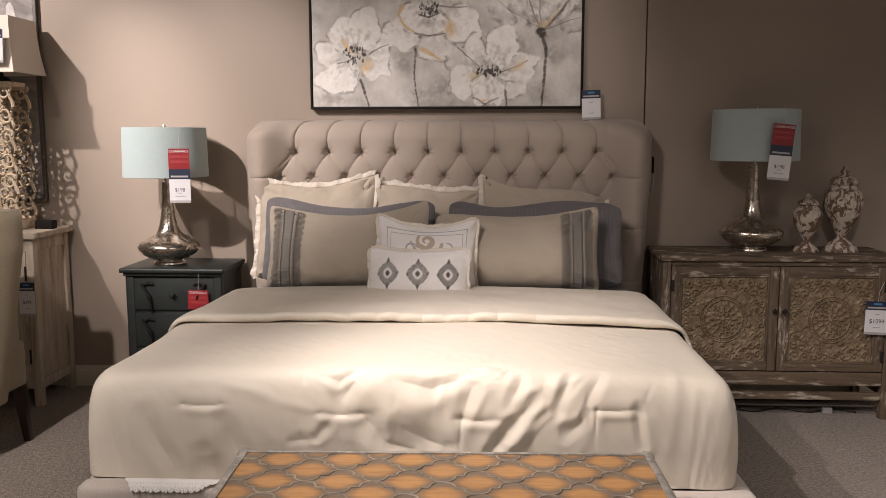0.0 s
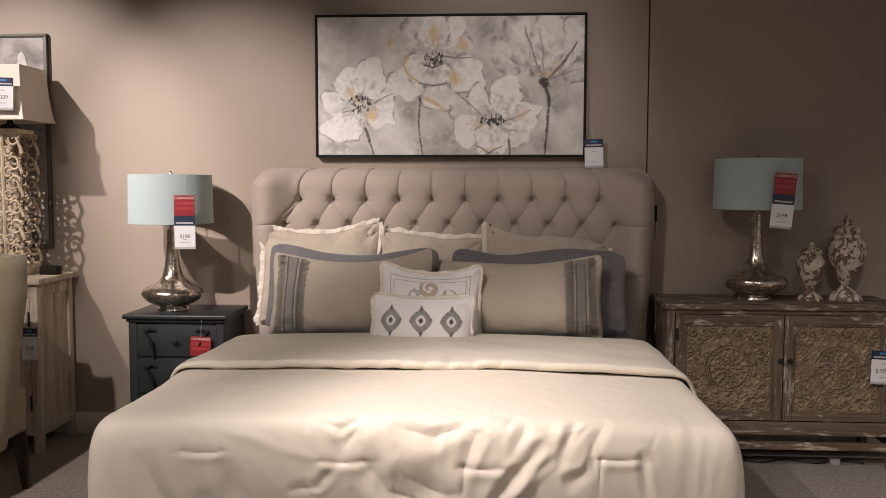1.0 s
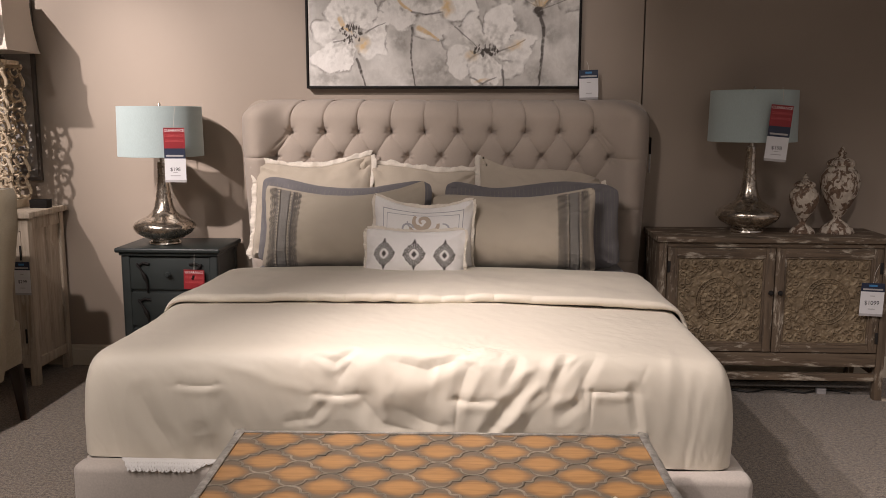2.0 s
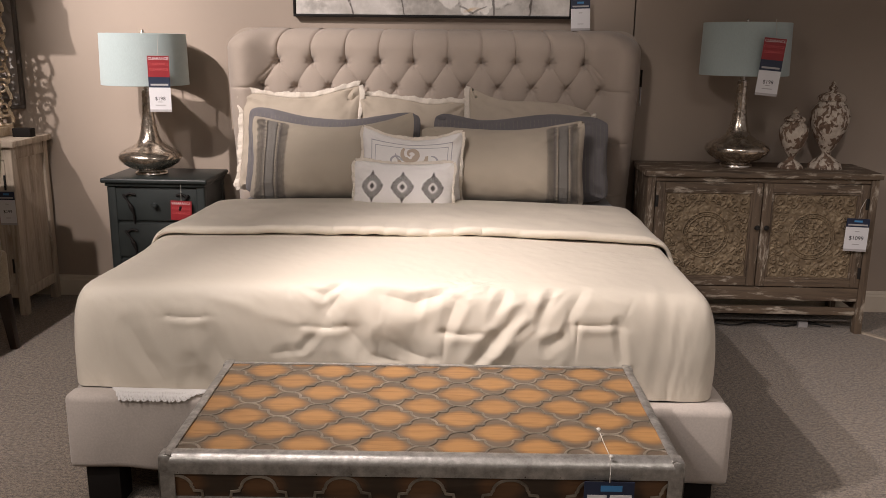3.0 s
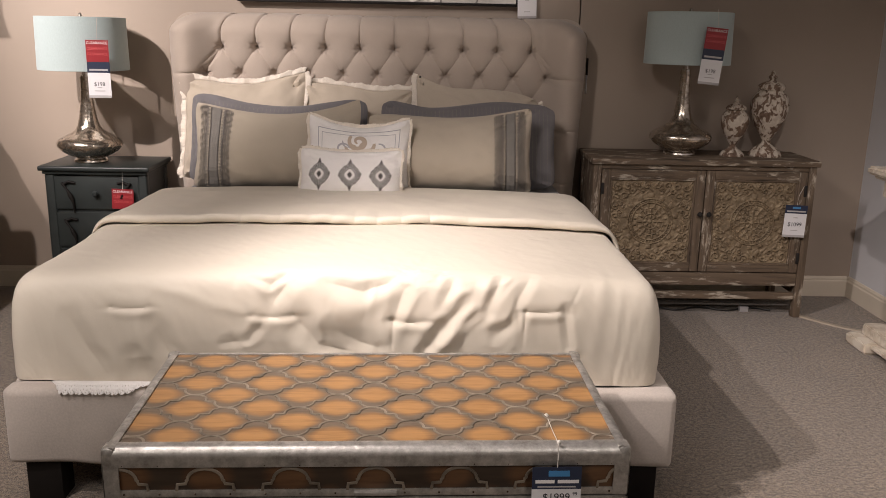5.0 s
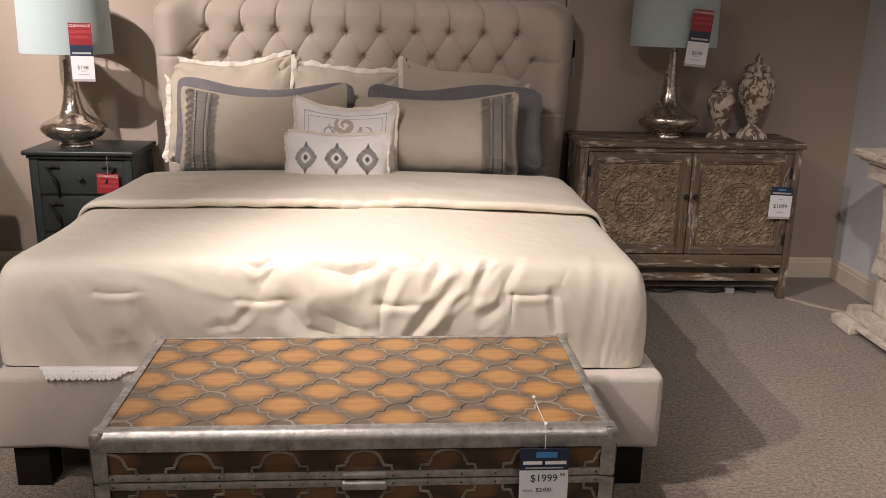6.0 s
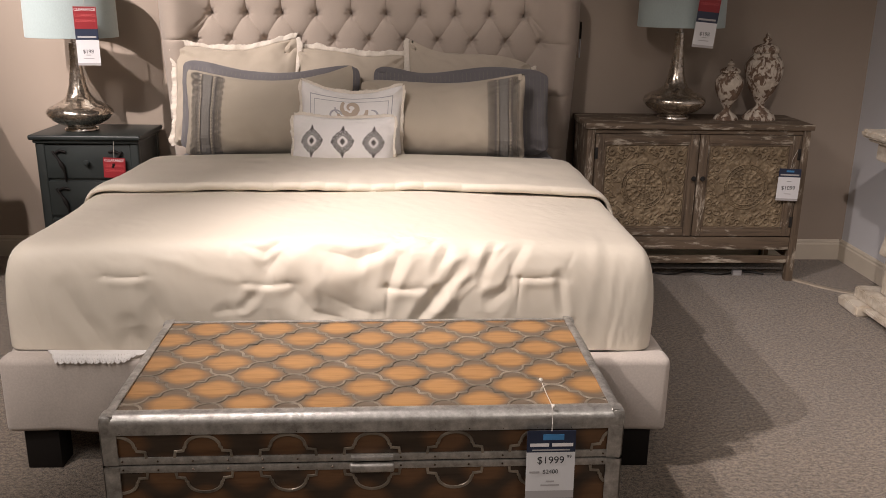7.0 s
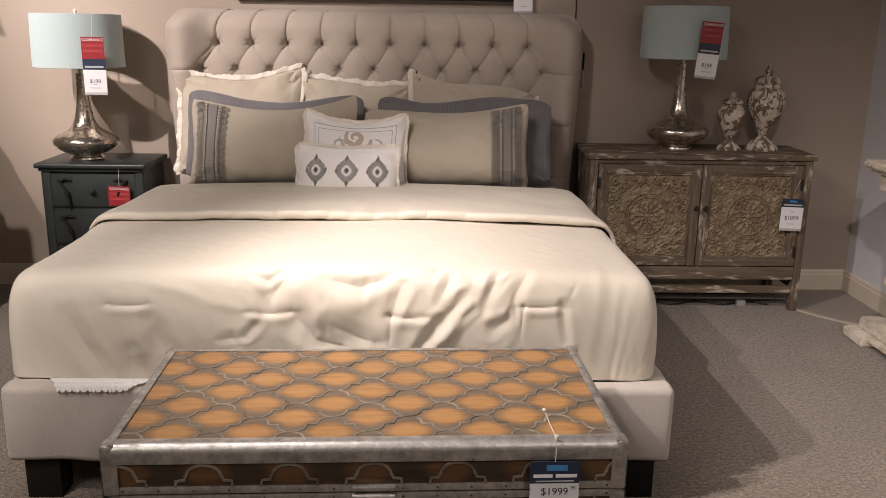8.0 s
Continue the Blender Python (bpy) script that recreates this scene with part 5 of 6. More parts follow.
for z0, z1 in ((0.545, 0.722), (0.345, 0.530), (0.125, 0.330)):
    d = part("drawer", boxes((-NW + 0.034, NW - 0.034, -0.409, -0.392, z0, z1), bevel=0.006), NIGHTSTAND, nightstand, "dark painted drawer front")
    zc = (z0 + z1) / 2
    for kx in (-0.004,):
        bm = lathe(bmesh.new(), [(0.006, 0), (0.006, 0.012), (0.014, 0.018), (0.016, 0.026), (0.010, 0.032), (0, 0.033)], 18)
        bmesh.ops.rotate(bm, verts=bm.verts, matrix=Matrix.Rotation(radians(90), 3, "X"))
        bmesh.ops.translate(bm, verts=bm.verts, vec=(kx, -0.409, zc))
        part("knob", bm, NIGHTSTAND, d)
    for sx in (-1, 1):
        bm = bmesh.new()
        pts = [(sx * (0.155 - 0.02 * math.sin(q / 10 * math.pi) + 0.055 * (q / 10 - 0.4) * -1), -0.417 - 0.006 * math.sin(q / 10 * math.pi), zc + 0.055 - 0.16 * (q / 10)) for q in range(11)]
        tube(bm, pts, lambda u: 0.004 + 0.009 * math.sin(math.pi * min(1, u + 0.08)) * (0.6 + 0.4 * math.cos(u * 14)), 8)
        tube(bm, [(sx * 0.11, -0.414, zc + 0.052), (sx * 0.14, -0.420, zc + 0.060), (sx * 0.175, -0.414, zc + 0.040)], 0.007, 8)
        part("carved_pull", bm, BLACK_WOOD, d, "dark carved leaf ornament")
clearance_tag(pose(-1.315, -0.432, 0.660, 0, 2, 0), "", [(0, 0.0, 0.0), (0.002, -0.004, 0.05), (0.006, -0.014, 0.09)], 0.105, 0.112, lower=False)

# ---- painting over the bed ----
PX0, PX1, PZ0, PZ1 = -0.754, 0.735, 1.634, 2.402
painting = thing("painting", pose(0, 0, 0), "framed canvas of white flowers with gold leaf on grey", "painting")
fr = 0.011
for q in ((PX0 - fr, PX1 + fr, PZ1, PZ1 + fr), (PX0 - fr, PX1 + fr, PZ0 - fr, PZ0)):
    part("frame_bar", boxes((q[0], q[1], -0.055, -0.004, q[2], q[3]), bevel=0.002), BLACK_WOOD, painting, "thin black floater frame")
for x in (PX0 - fr, PX1):
    part("frame_bar", boxes((x, x + fr, -0.055, -0.004, PZ0, PZ1), bevel=0.002), BLACK_WOOD, painting)


def canvas_material():
    m, nt, b = nodes_of("brushed_oil_paint")
    tone = nt.nodes.new("ShaderNodeAttribute")
    tone.attribute_name = "paint"
    weave = noise_node(nt, 34.0, 5.0, 0.65, (1.0, 1, 0.7), 0.8)
    col = mix(nt, 1.0, tone.outputs["Color"], ramp(nt, weave, [(0.3, (0.90, 0.89, 0.88)), (0.7, (1.05, 1.05, 1.05))]), "MULTIPLY")
    nt.links.new(col, b.inputs["Base Color"])
    b.inputs["Roughness"].default_value = 0.62
    bump(nt, b, weave, 0.3, 0.003)
    return m


def brushwork_material(name, lo, hi, scale=7.0):
    m, nt, b = nodes_of(name)
    g = noise_node(nt, scale, 6.0, 0.65, (1, 1, 1), 1.2)
    nt.links.new(ramp(nt, g, [(0.30, lo), (0.58, hi)]), b.inputs["Base Color"])
    b.inputs["Roughness"].default_value = 0.65
    bump(nt, b, g, 0.35, 0.003)
    return m


PAINT_WHITE, PAINT_PALE, PAINT_GREY, PAINT_SMOKE = (0.82, 0.79, 0.75), (0.58, 0.55, 0.51), (0.38, 0.355, 0.32), (0.15, 0.132, 0.115)
PAINT_GOLD, PAINT_UMBER = (0.66, 0.47, 0.24), (0.05, 0.038, 0.030)


class Picture:
    """Brushwork on a canvas 1000 wide and 511 high, from its top left corner: thin colour and a little relief."""

    def __init__(self, nx=560, nz=290):
        self.U, self.V = np.meshgrid(np.linspace(0, 1000, nx), np.linspace(0, 511, nz))
        self.n1 = noise_grid(self.U, self.V, 0.0085, 3.0, 4)
        self.n2 = noise_grid(self.U, self.V, 0.021, 17.0, 4)
        self.n3 = noise_grid(self.U, self.V, 0.055, 29.0, 3)
        self.u, self.v = self.U + 14 * self.n2 + 5 * self.n3, self.V + 14 * self.n1 + 5 * self.n2
        cloud = np.clip(0.60 + 0.55 * self.n1 + 0.18 * self.n2 - 0.10 * (self.V / 511 - 0.4), 0, 1)[..., None]
        self.C = np.array((0.38, 0.355, 0.325)) * (1 - cloud) + np.array((0.70, 0.67, 0.63)) * cloud
        self.H = 0.2 * self.n2

    def lay(self, cover, tone, relief=0.0):
        k = np.clip(cover, 0, 1)[..., None]
        self.C = self.C * (1 - k) + np.asarray(tone) * k
        self.H = self.H + relief * np.clip(cover, 0, 1)

    def patch(self, cx, cy, rx, ry, tone, cover=0.6, soft=0.7, rot=0.0):
        a = radians(rot)
        dx, dy = self.u - cx, self.v - cy
        r = np.hypot((dx * math.cos(a) + dy * math.sin(a)) / rx, (dy * math.cos(a) - dx * math.sin(a)) / ry)
        self.lay(cover * np.clip((1 - r) / soft, 0, 1) * np.clip(0.75 + 0.7 * self.n3, 0, 1), tone, 0.2)

    def petal(self, heart, cx, cy, rx, ry, rot=0.0, light=1.0, crisp=0.10):
        """A broad petal: smoky outline, grey towards the heart of the flower, white to its ragged lip."""
        a = radians(rot)
        dx, dy = self.u - cx, self.v - cy
        p, q = (dx * math.cos(a) + dy * math.sin(a)) / (1.1 * rx), (dy * math.cos(a) - dx * math.sin(a)) / (1.1 * ry)
        th = np.arctan2(q, p)
        r = np.hypot(p, q) * (1 + 0.07 * np.sin(3 * th + cx) + 0.05 * np.sin(5 * th + cy) + 0.10 * self.n2)
        self.lay(np.clip(0.18 + 1.5 * self.n2, 0, 0.75) * np.clip((1.11 - r) / 0.12, 0, 1), PAINT_SMOKE)
        hx, hy = heart
        far = np.clip(np.hypot(self.U - hx, self.V - hy) / (np.hypot(cx - hx, cy - hy) + max(rx, ry)), 0, 1)
        ray = np.sin(np.arctan2(self.V - hy, self.U - hx) * 17 + 5 * self.n1) * 0.10
        k = np.clip(light * (0.22 + 0.95 * far**0.8 + ray + 0.9 * self.n3 * (1 - far) + 0.55 * self.n2 * (1.1 - far)), 0, 1)[..., None]
        self.lay(0.97 * np.clip((1 - r) / crisp, 0, 1), np.array(PAINT_GREY) * (1 - k) + np.array(PAINT_WHITE) * k, 0.5)

    def line(self, pts, width, tone, cover=0.9):
        n = len(pts) - 1
        for i, ((x0, y0), (x1, y1)) in enumerate(zip(pts, pts[1:])):
            d, t = segment_distance(self.U + 5 * self.n2, self.V + 5 * self.n1, x0, y0, x1, y1)
            w = width * (1 - 0.5 * (i + t) / n) * (1 + 0.5 * self.n2)
            self.lay(cover * np.clip((w - d) / (0.5 * w), 0, 1) * np.clip(1.05 + 0.9 * self.n3, 0.35, 1), tone, 0.4)

    def dots(self, rnd, cx, cy, rx, ry, count):
        for _ in range(count):
            a, d = rnd.uniform(0, 6.28), rnd.uniform(0.0, 1.0) ** 0.6
            x, y = cx + rx * d * math.cos(a), cy + ry * d * math.sin(a)
            e = rnd.uniform(0.6, 2.5)
            self.line([(x, y), (x + rnd.uniform(-4, 4), y - rnd.uniform(4, 11))], 2.8 + e, PAINT_UMBER if rnd.random() < 0.75 else PAINT_PALE, 0.95)


def paint():
    pic, rnd = Picture(), random.Random(8)
    for x, y, rx, ry in ((345, 340, 45, 75), (500, 450, 95, 75), (770, 300, 60, 60), (900, 330, 60, 60), (75, 490, 90, 40), (640, 40, 45, 55), (400, 480, 60, 60), (860, 470, 70, 60)):
        pic.patch(x, y, rx, ry, (0.27, 0.25, 0.225), 0.75)
    for x, y, rx, ry in ((120, 90, 120, 70), (250, 60, 80, 60), (640, 120, 60, 60), (930, 420, 70, 90), (300, 440, 60, 70)):
        pic.patch(x, y, rx, ry, (0.66, 0.63, 0.59), 0.6)
    # the tall flower seen from the side
    h = (850, 238)
    for row in ((735, 150, 85, 62, 30, 0.75, 0.5), (790, 110, 62, 115, -22, 0.85, 0.35), (985, 205, 60, 40, -20, 0.7, 0.5), (935, 110, 58, 110, 32, 1.0, 0.2), (865, 95, 58, 130, 6, 1.05, 0.2)):
        pic.petal(h, *row)
    pic.line([(848, 232), (815, 150), (780, 40)], 5, PAINT_SMOKE, 0.8)
    pic.line([(852, 225), (846, 130), (832, 50)], 4, PAINT_SMOKE, 0.7)
    pic.line([(862, 232), (930, 165), (975, 95)], 8, PAINT_SMOKE, 0.9)
    pic.line([(868, 232), (945, 205), (995, 195)], 3, PAINT_SMOKE, 0.7)
    pic.line([(840, 225), (760, 180), (690, 130)], 3, PAINT_SMOKE, 0.6)
    pic.line([(872, 215), (915, 165)], 6, PAINT_GOLD, 0.8)
    pic.patch(852, 212, 32, 20, PAINT_GOLD, 0.8)
    pic.line([(850, 240), (872, 300), (868, 400), (855, 511)], 10, PAINT_UMBER)
    pic.patch(850, 240, 26, 20, PAINT_UMBER, 1.6, 0.5)
    # the high flower
    h = (440, 150)
    for row in ((370, 70, 50, 75, 10, 0.75, 0.45), (545, 108, 40, 46, 20, 0.65, 0.35), (515, 62, 36, 68, 14, 1.0, 0.2), (442, 60, 58, 72, 0, 0.95, 0.25), (340, 248, 66, 48, 8, 1.08, 0.10), (468, 295, 72, 52, 12, 0.85, 0.2), (562, 215, 68, 66, 0, 1.0, 0.10), (412, 198, 94, 52, 6, 0.98, 0.12)):
        pic.petal(h, *row)
    pic.line([(345, 148), (322, 178), (345, 215), (385, 240)], 9, PAINT_GOLD, 0.9)
    pic.line([(385, 243), (440, 252), (500, 246)], 5, PAINT_UMBER, 0.7)
    pic.line([(475, 148), (535, 152), (580, 150)], 5, PAINT_SMOKE, 0.8)
    pic.line([(412, 298), (450, 320), (484, 345)], 12, PAINT_GOLD, 0.9)
    pic.line([(560, 298), (605, 268), (635, 260)], 5, PAINT_UMBER, 0.6)
    for x, y, rx, ry in ((520, 232, 32, 36), (445, 70, 22, 52), (280, 100, 15, 32), (548, 105, 24, 28)):
        pic.patch(x, y, rx, ry, PAINT_GOLD, 0.95, 0.6)
    pic.line([(390, 300), (382, 390), (388, 450), (398, 511)], 6, PAINT_UMBER, 0.85)
    pic.line([(403, 180), (440, 190), (478, 176)], 5, PAINT_UMBER, 0.9)
    pic.dots(rnd, 440, 158, 40, 24, 70)
    # the low flower with the short stem
    h = (158, 322)
    for row in ((62, 312, 46, 48, 0, 0.85, 0.2), (120, 245, 48, 62, -12, 1.0, 0.12), (245, 290, 54, 56, 0, 0.95, 0.15), (198, 232, 58, 72, 8, 1.1, 0.09), (242, 365, 52, 44, 0, 0.95, 0.15), (95, 408, 78, 56, -18, 1.15, 0.07)):
        pic.petal(h, *row)
    pic.line([(95, 352), (135, 345), (160, 330)], 4, PAINT_SMOKE, 0.8)
    pic.line([(215, 318), (262, 292), (288, 282)], 4, PAINT_SMOKE, 0.8)
    pic.line([(118, 268), (140, 305), (168, 322)], 12, PAINT_GOLD, 0.9)
    pic.patch(205, 358, 34, 36, PAINT_GOLD, 0.95, 0.7)
    pic.line([(180, 412), (198, 455), (212, 511)], 7, PAINT_UMBER)
    pic.dots(rnd, 158, 325, 44, 32, 62)
    # the low flower beside it
    h = (660, 385)
    for row in ((545, 350, 40, 46, 0, 0.6, 0.35), (618, 312, 44, 60, -20, 0.95, 0.15), (742, 430, 62, 42, 15, 0.8, 0.25), (570, 425, 52, 54, 0, 1.1, 0.08), (770, 368, 66, 48, -28, 0.98, 0.14), (710, 300, 54, 78, 4, 1.1, 0.09), (658, 458, 58, 54, 0, 1.05, 0.09)):
        pic.petal(h, *row)
    pic.line([(545, 300), (600, 345), (628, 372)], 4, PAINT_UMBER, 0.7)
    pic.line([(700, 390), (745, 372), (805, 345)], 5, PAINT_SMOKE, 0.8)
    pic.line([(605, 480), (650, 505), (700, 480)], 5, PAINT_UMBER, 0.7)
    pic.patch(768, 362, 52, 20, PAINT_GOLD, 0.85, 0.8, -25)
    pic.patch(612, 408, 34, 26, PAINT_GOLD, 0.8, 0.8)
    pic.patch(650, 498, 40, 8, PAINT_GOLD, 0.8, 0.8)
    pic.line([(722, 455), (728, 511)], 7, PAINT_UMBER, 0.8)
    pic.dots(rnd, 660, 385, 46, 26, 66)
    return pic


def painted_canvas():
    pic = paint()
    X = PX0 + 0.003 + (PX1 - PX0 - 0.006) * pic.U / 1000
    Z = PZ1 - 0.003 - (PZ1 - PZ0 - 0.006) * pic.V / 511
    bm = bmesh.new()
    vs = sheet(bm, np.stack([X, -0.046 - 0.0008 * np.clip(pic.H, -1, 2.5), Z], -1), flip=True)
    ring = vs[0] + [r[-1] for r in vs[1:]] + vs[-1][-2::-1] + [r[0] for r in vs[-2:0:-1]]
    back = [bm.verts.new((v.co.x, -0.010, v.co.z)) for v in ring]
    for i in range(len(ring)):
        j = (i + 1) % len(ring)
        bm.faces.new((ring[i], ring[j], back[j], back[i]))
    bm.faces.new(back[::-1])
    ob = part("canvas", bm, canvas_material(), painting, "grey brushed canvas with white flowers and gold leaf")
    tones = np.ones((len(ob.data.vertices), 4))
    tones[: pic.C.shape[0] * pic.C.shape[1], :3] = pic.C.reshape(-1, 3)
    layer = ob.data.color_attributes.new("paint", "FLOAT_COLOR", "POINT")
    layer.data.foreach_set("color", tones.ravel())


painted_canvas()
white_tag(pose(0.788, -0.062, 1.722, 0, -2, 0), "", 0.102, 0.102, [(0, 0, 0), (0, 0.004, 0.02), (-0.01, 0.006, 0.05)], 0.024)

# side label on the headboard
ob = thing("hang_tag", pose(1.126, -0.10, 1.30), "small black and white tag on the headboard side", "tag")
part("card", boxes((0.0, 0.003, -0.022, 0.022, -0.13, -0.03), bevel=0.001), PAPER, ob)
part("strip", boxes((0.0, 0.004, -0.024, 0.024, -0.03, 0.06), bevel=0.001), BLACK_WOOD, ob)

# ---- whitewashed cabinet ----
side_cabinet = thing("side_cabinet", pose(-2.212, 0, 0), "whitewashed plank side cabinet with a framed end panel", "cabinet")
LX = -0.86
part("top", boxes((LX - 0.02, 0.028, -0.452, -0.025, 0.930, 0.962), bevel=0.006), WHITEWASH, side_cabinet)
for x in (LX, -0.042):
    for y in (-0.425, -0.075):
        part("post", boxes((x, x + 0.042, y, y + 0.045, 0.0, 0.929), bevel=0.003), WHITEWASH, side_cabinet)
part("end_panel", boxes((-0.030, -0.014, -0.379, -0.076, 0.10, 0.928)), WHITEWASH, side_cabinet)
part("end_rail", boxes((-0.034, -0.004, -0.379, -0.076, 0.86, 0.928), bevel=0.003), WHITEWASH, side_cabinet)
part("end_rail", boxes((-0.034, -0.004, -0.379, -0.076, 0.095, 0.15), bevel=0.003), WHITEWASH, side_cabinet)
part("end_panel", boxes((LX + 0.014, LX + 0.030, -0.379, -0.076, 0.10, 0.928)), WHITEWASH, side_cabinet)
part("back_panel", boxes((LX + 0.043, -0.043, -0.05, -0.035, 0.10, 0.928)), WHITEWASH, side_cabinet)
part("front_rail", boxes((LX + 0.043, -0.043, -0.420, -0.395, 0.86, 0.928), bevel=0.003), WHITEWASH, side_cabinet)
part("front_rail", boxes((LX + 0.043, -0.043, -0.420, -0.395, 0.10, 0.17), bevel=0.003), WHITEWASH, side_cabinet)
for x0, x1, hx in ((LX + 0.046, -0.434, LX + 0.05), (-0.430, -0.046, -0.05)):
    d = part("door", boxes((x0, x1, -0.422, -0.402, 0.173, 0.857), bevel=0.003), WHITEWASH, side_cabinet, "whitewashed plank door")
    for k in range(1, 4):
        xx = x0 + (x1 - x0) * k / 4
        part("groove", boxes((xx - 0.002, xx + 0.002, -0.4228, -0.4205, 0.18, 0.85)), LEG_WOOD, d)
    for z in (0.28, 0.74):
        part("hinge", boxes((hx - 0.005, hx + 0.005, -0.427, -0.4225, z - 0.04, z + 0.04), bevel=0.001), IRON, d)
white_tag(pose(-2.256, -0.436, 0.694, 0, 0, 0), "$299", 0.088, 0.125, None, 0.024)
ob = thing("desk_box", pose(-2.245, -0.20, 0.962), "small black box on the whitewashed cabinet", "box")
part("body", boxes((-0.055, 0.045, -0.03, 0.03, 0, 0.048), bevel=0.004), BLACK_WOOD, ob)

# ---- carved column lamp on the whitewashed cabinet ----
column_lamp = thing("column_lamp", pose(-2.452, -0.205, 0.962, 0, 0, 0), "carved ivory scroll lamp with flared square blush shade", "table lamp")
part("plinth", boxes((-0.10, 0.10, -0.10, 0.10, 0.0, 0.05), bevel=0.008), IVORY_WARM, column_lamp)


def scroll_face():
    """A pierced panel of curling stems, drawn in x and z."""
    bm = bmesh.new()
    h0, h1, w = 0.055, 0.78, 0.102
    for s in (-1, 1):
        rows = 6
        for k in range(rows):
            zc = h0 + (h1 - h0) * (k + 0.5) / rows
            for f, rr, cx in ((1, 0.040, 0.064), (-1, 0.030, 0.030)):
                pts = []
                for q in range(22):
                    t = q / 21
                    a = (f * (1 if k % 2 else -1)) * (0.4 + t * 1.35 * 2 * math.pi)
                    rad = rr * (1 - 0.78 * t)
                    pts.append((s * (cx + rad * math.cos(a)), 0.0, zc + f * 0.03 + rad * math.sin(a) * 1.15))
                tube(bm, pts, lambda u: 0.0090 * (1 - 0.5 * u), 6)
            tube(bm, [(s * 0.02, 0, zc - 0.06), (s * 0.05, 0, zc - 0.02), (s * 0.022, 0, zc + 0.03), (s * 0.05, 0, zc + 0.065)], 0.009, 6)
        edge = [(s * (w - 0.004 + 0.010 * math.sin(q * 0.95)), 0, h0 + (h1 - h0) * q / 40) for q in range(41)]
        tube(bm, edge, 0.0095, 6)
    for z in (h0, h1):
        tube(bm, [(-w, 0, z), (w, 0, z)], 0.012, 6)
    tube(bm, [(0, 0, h0), (0, 0, h1)], 0.010, 6)
    return bm


face = part("scroll_panel", scroll_face(), IVORY_WARM, column_lamp, "pierced ivory scroll panel")
for k, m in ((0, pose(0, -0.085, 0)), (1, pose(0, 0.085, 0))):
    ob = face if k == 0 else new("scroll_panel", face.data)
    ob.parent = column_lamp
    ob.matrix_basis = m
part("cap", boxes((-0.09, 0.09, -0.09, 0.09, 0.785, 0.81), bevel=0.008), IVORY_WARM, column_lamp)
# Added panel stops light passing through the open shade, keeping its shadow solid.
part("shade_block", boxes((-0.150, 0.150, -0.150, 0.150, 0.90, 0.904)), SHADE_IN, column_lamp)
part("neck", lathe(bmesh.new(), [(0.0, 0.811), (0.06, 0.812), (0.05, 0.83), (0.018, 0.845), (0.015, 0.87), (0.02, 0.895), (0, 0.898)], 20), IRON, column_lamp, "dark metal fitting")


def square_shade():
    bm = bmesh.new()
    rings = []
    for k in range(9):
        t = k / 8
        half = 0.170 - 0.028 * (1 - (1 - t) ** 2)
        z = 0.858 + 0.292 * t
        rings.append([(half, z), (half - 0.004, z)])
    for layer in (0, 1):
        loops = []
        for r in rings:
            half, z = r[layer]
            loops.append([bm.verts.new((sx * half * c, sy * half * d, z)) for sx, sy, c, d in ((-1, -1, 1, 1), (1, -1, 1, 1), (1, 1, 1, 1), (-1, 1, 1, 1))])
        for a, b in zip(loops, loops[1:]):
            for i in range(4):
                q = (a[i], a[(i + 1) % 4], b[(i + 1) % 4], b[i])
                bm.faces.new(q if layer == 0 else q[::-1])
    return bm


part("shade", square_shade(), SHADE_SQ, column_lamp, "flared square blush cloth shade")
part("shade_rim", boxes((-0.172, 0.172, -0.172, -0.166, 0.853, 0.861), (-0.172, 0.172, 0.166, 0.172, 0.853, 0.861), (-0.172, -0.166, -0.166, 0.166, 0.853, 0.861), (0.166, 0.172, -0.166, 0.166, 0.853, 0.861)), SHADE_SQ, column_lamp)
white_tag(pose(-2.375, -0.395, 2.035, 0, 2, 0), "$229", 0.115, 0.115, [(0, 0, 0), (0, 0.01, 0.03), (0, 0.02, 0.05)], 0.028)

# ---- picture behind the column lamp ----
art = thing("wall_art", pose(0, 0, 0), "brown-framed abstract canvas in greys on the wall", "painting")
AX0, AX1, AZ0, AZ1 = -3.16, -2.325, 1.10, 2.33
ABSTRACT = brushwork_material("grey_abstract_brushwork", (0.13, 0.115, 0.105), (0.36, 0.335, 0.315), 3.5)
ABSTRACT_PALE = brushwork_material("pale_abstract_brushwork", (0.34, 0.32, 0.30), (0.56, 0.535, 0.505))
part("canvas", boxes((AX0 + 0.05, AX1 - 0.02, -0.020, -0.004, AZ0 + 0.02, AZ1 - 0.02)), ABSTRACT, art)
for q in ((AX0, AX1, AZ1 - 0.02, AZ1), (AX0, AX1, AZ0, AZ0 + 0.02)):
    part("frame_bar", boxes((q[0], q[1], -0.028, -0.003, q[2], q[3]), bevel=0.003), FRAME_BROWN, art, "dark brown frame")
for x in (AX0, AX1 - 0.02):
    part("frame_bar", boxes((x, x + 0.02, -0.028, -0.003, AZ0 + 0.02, AZ1 - 0.02), bevel=0.003), FRAME_BROWN, art)
rnd = random.Random(4)
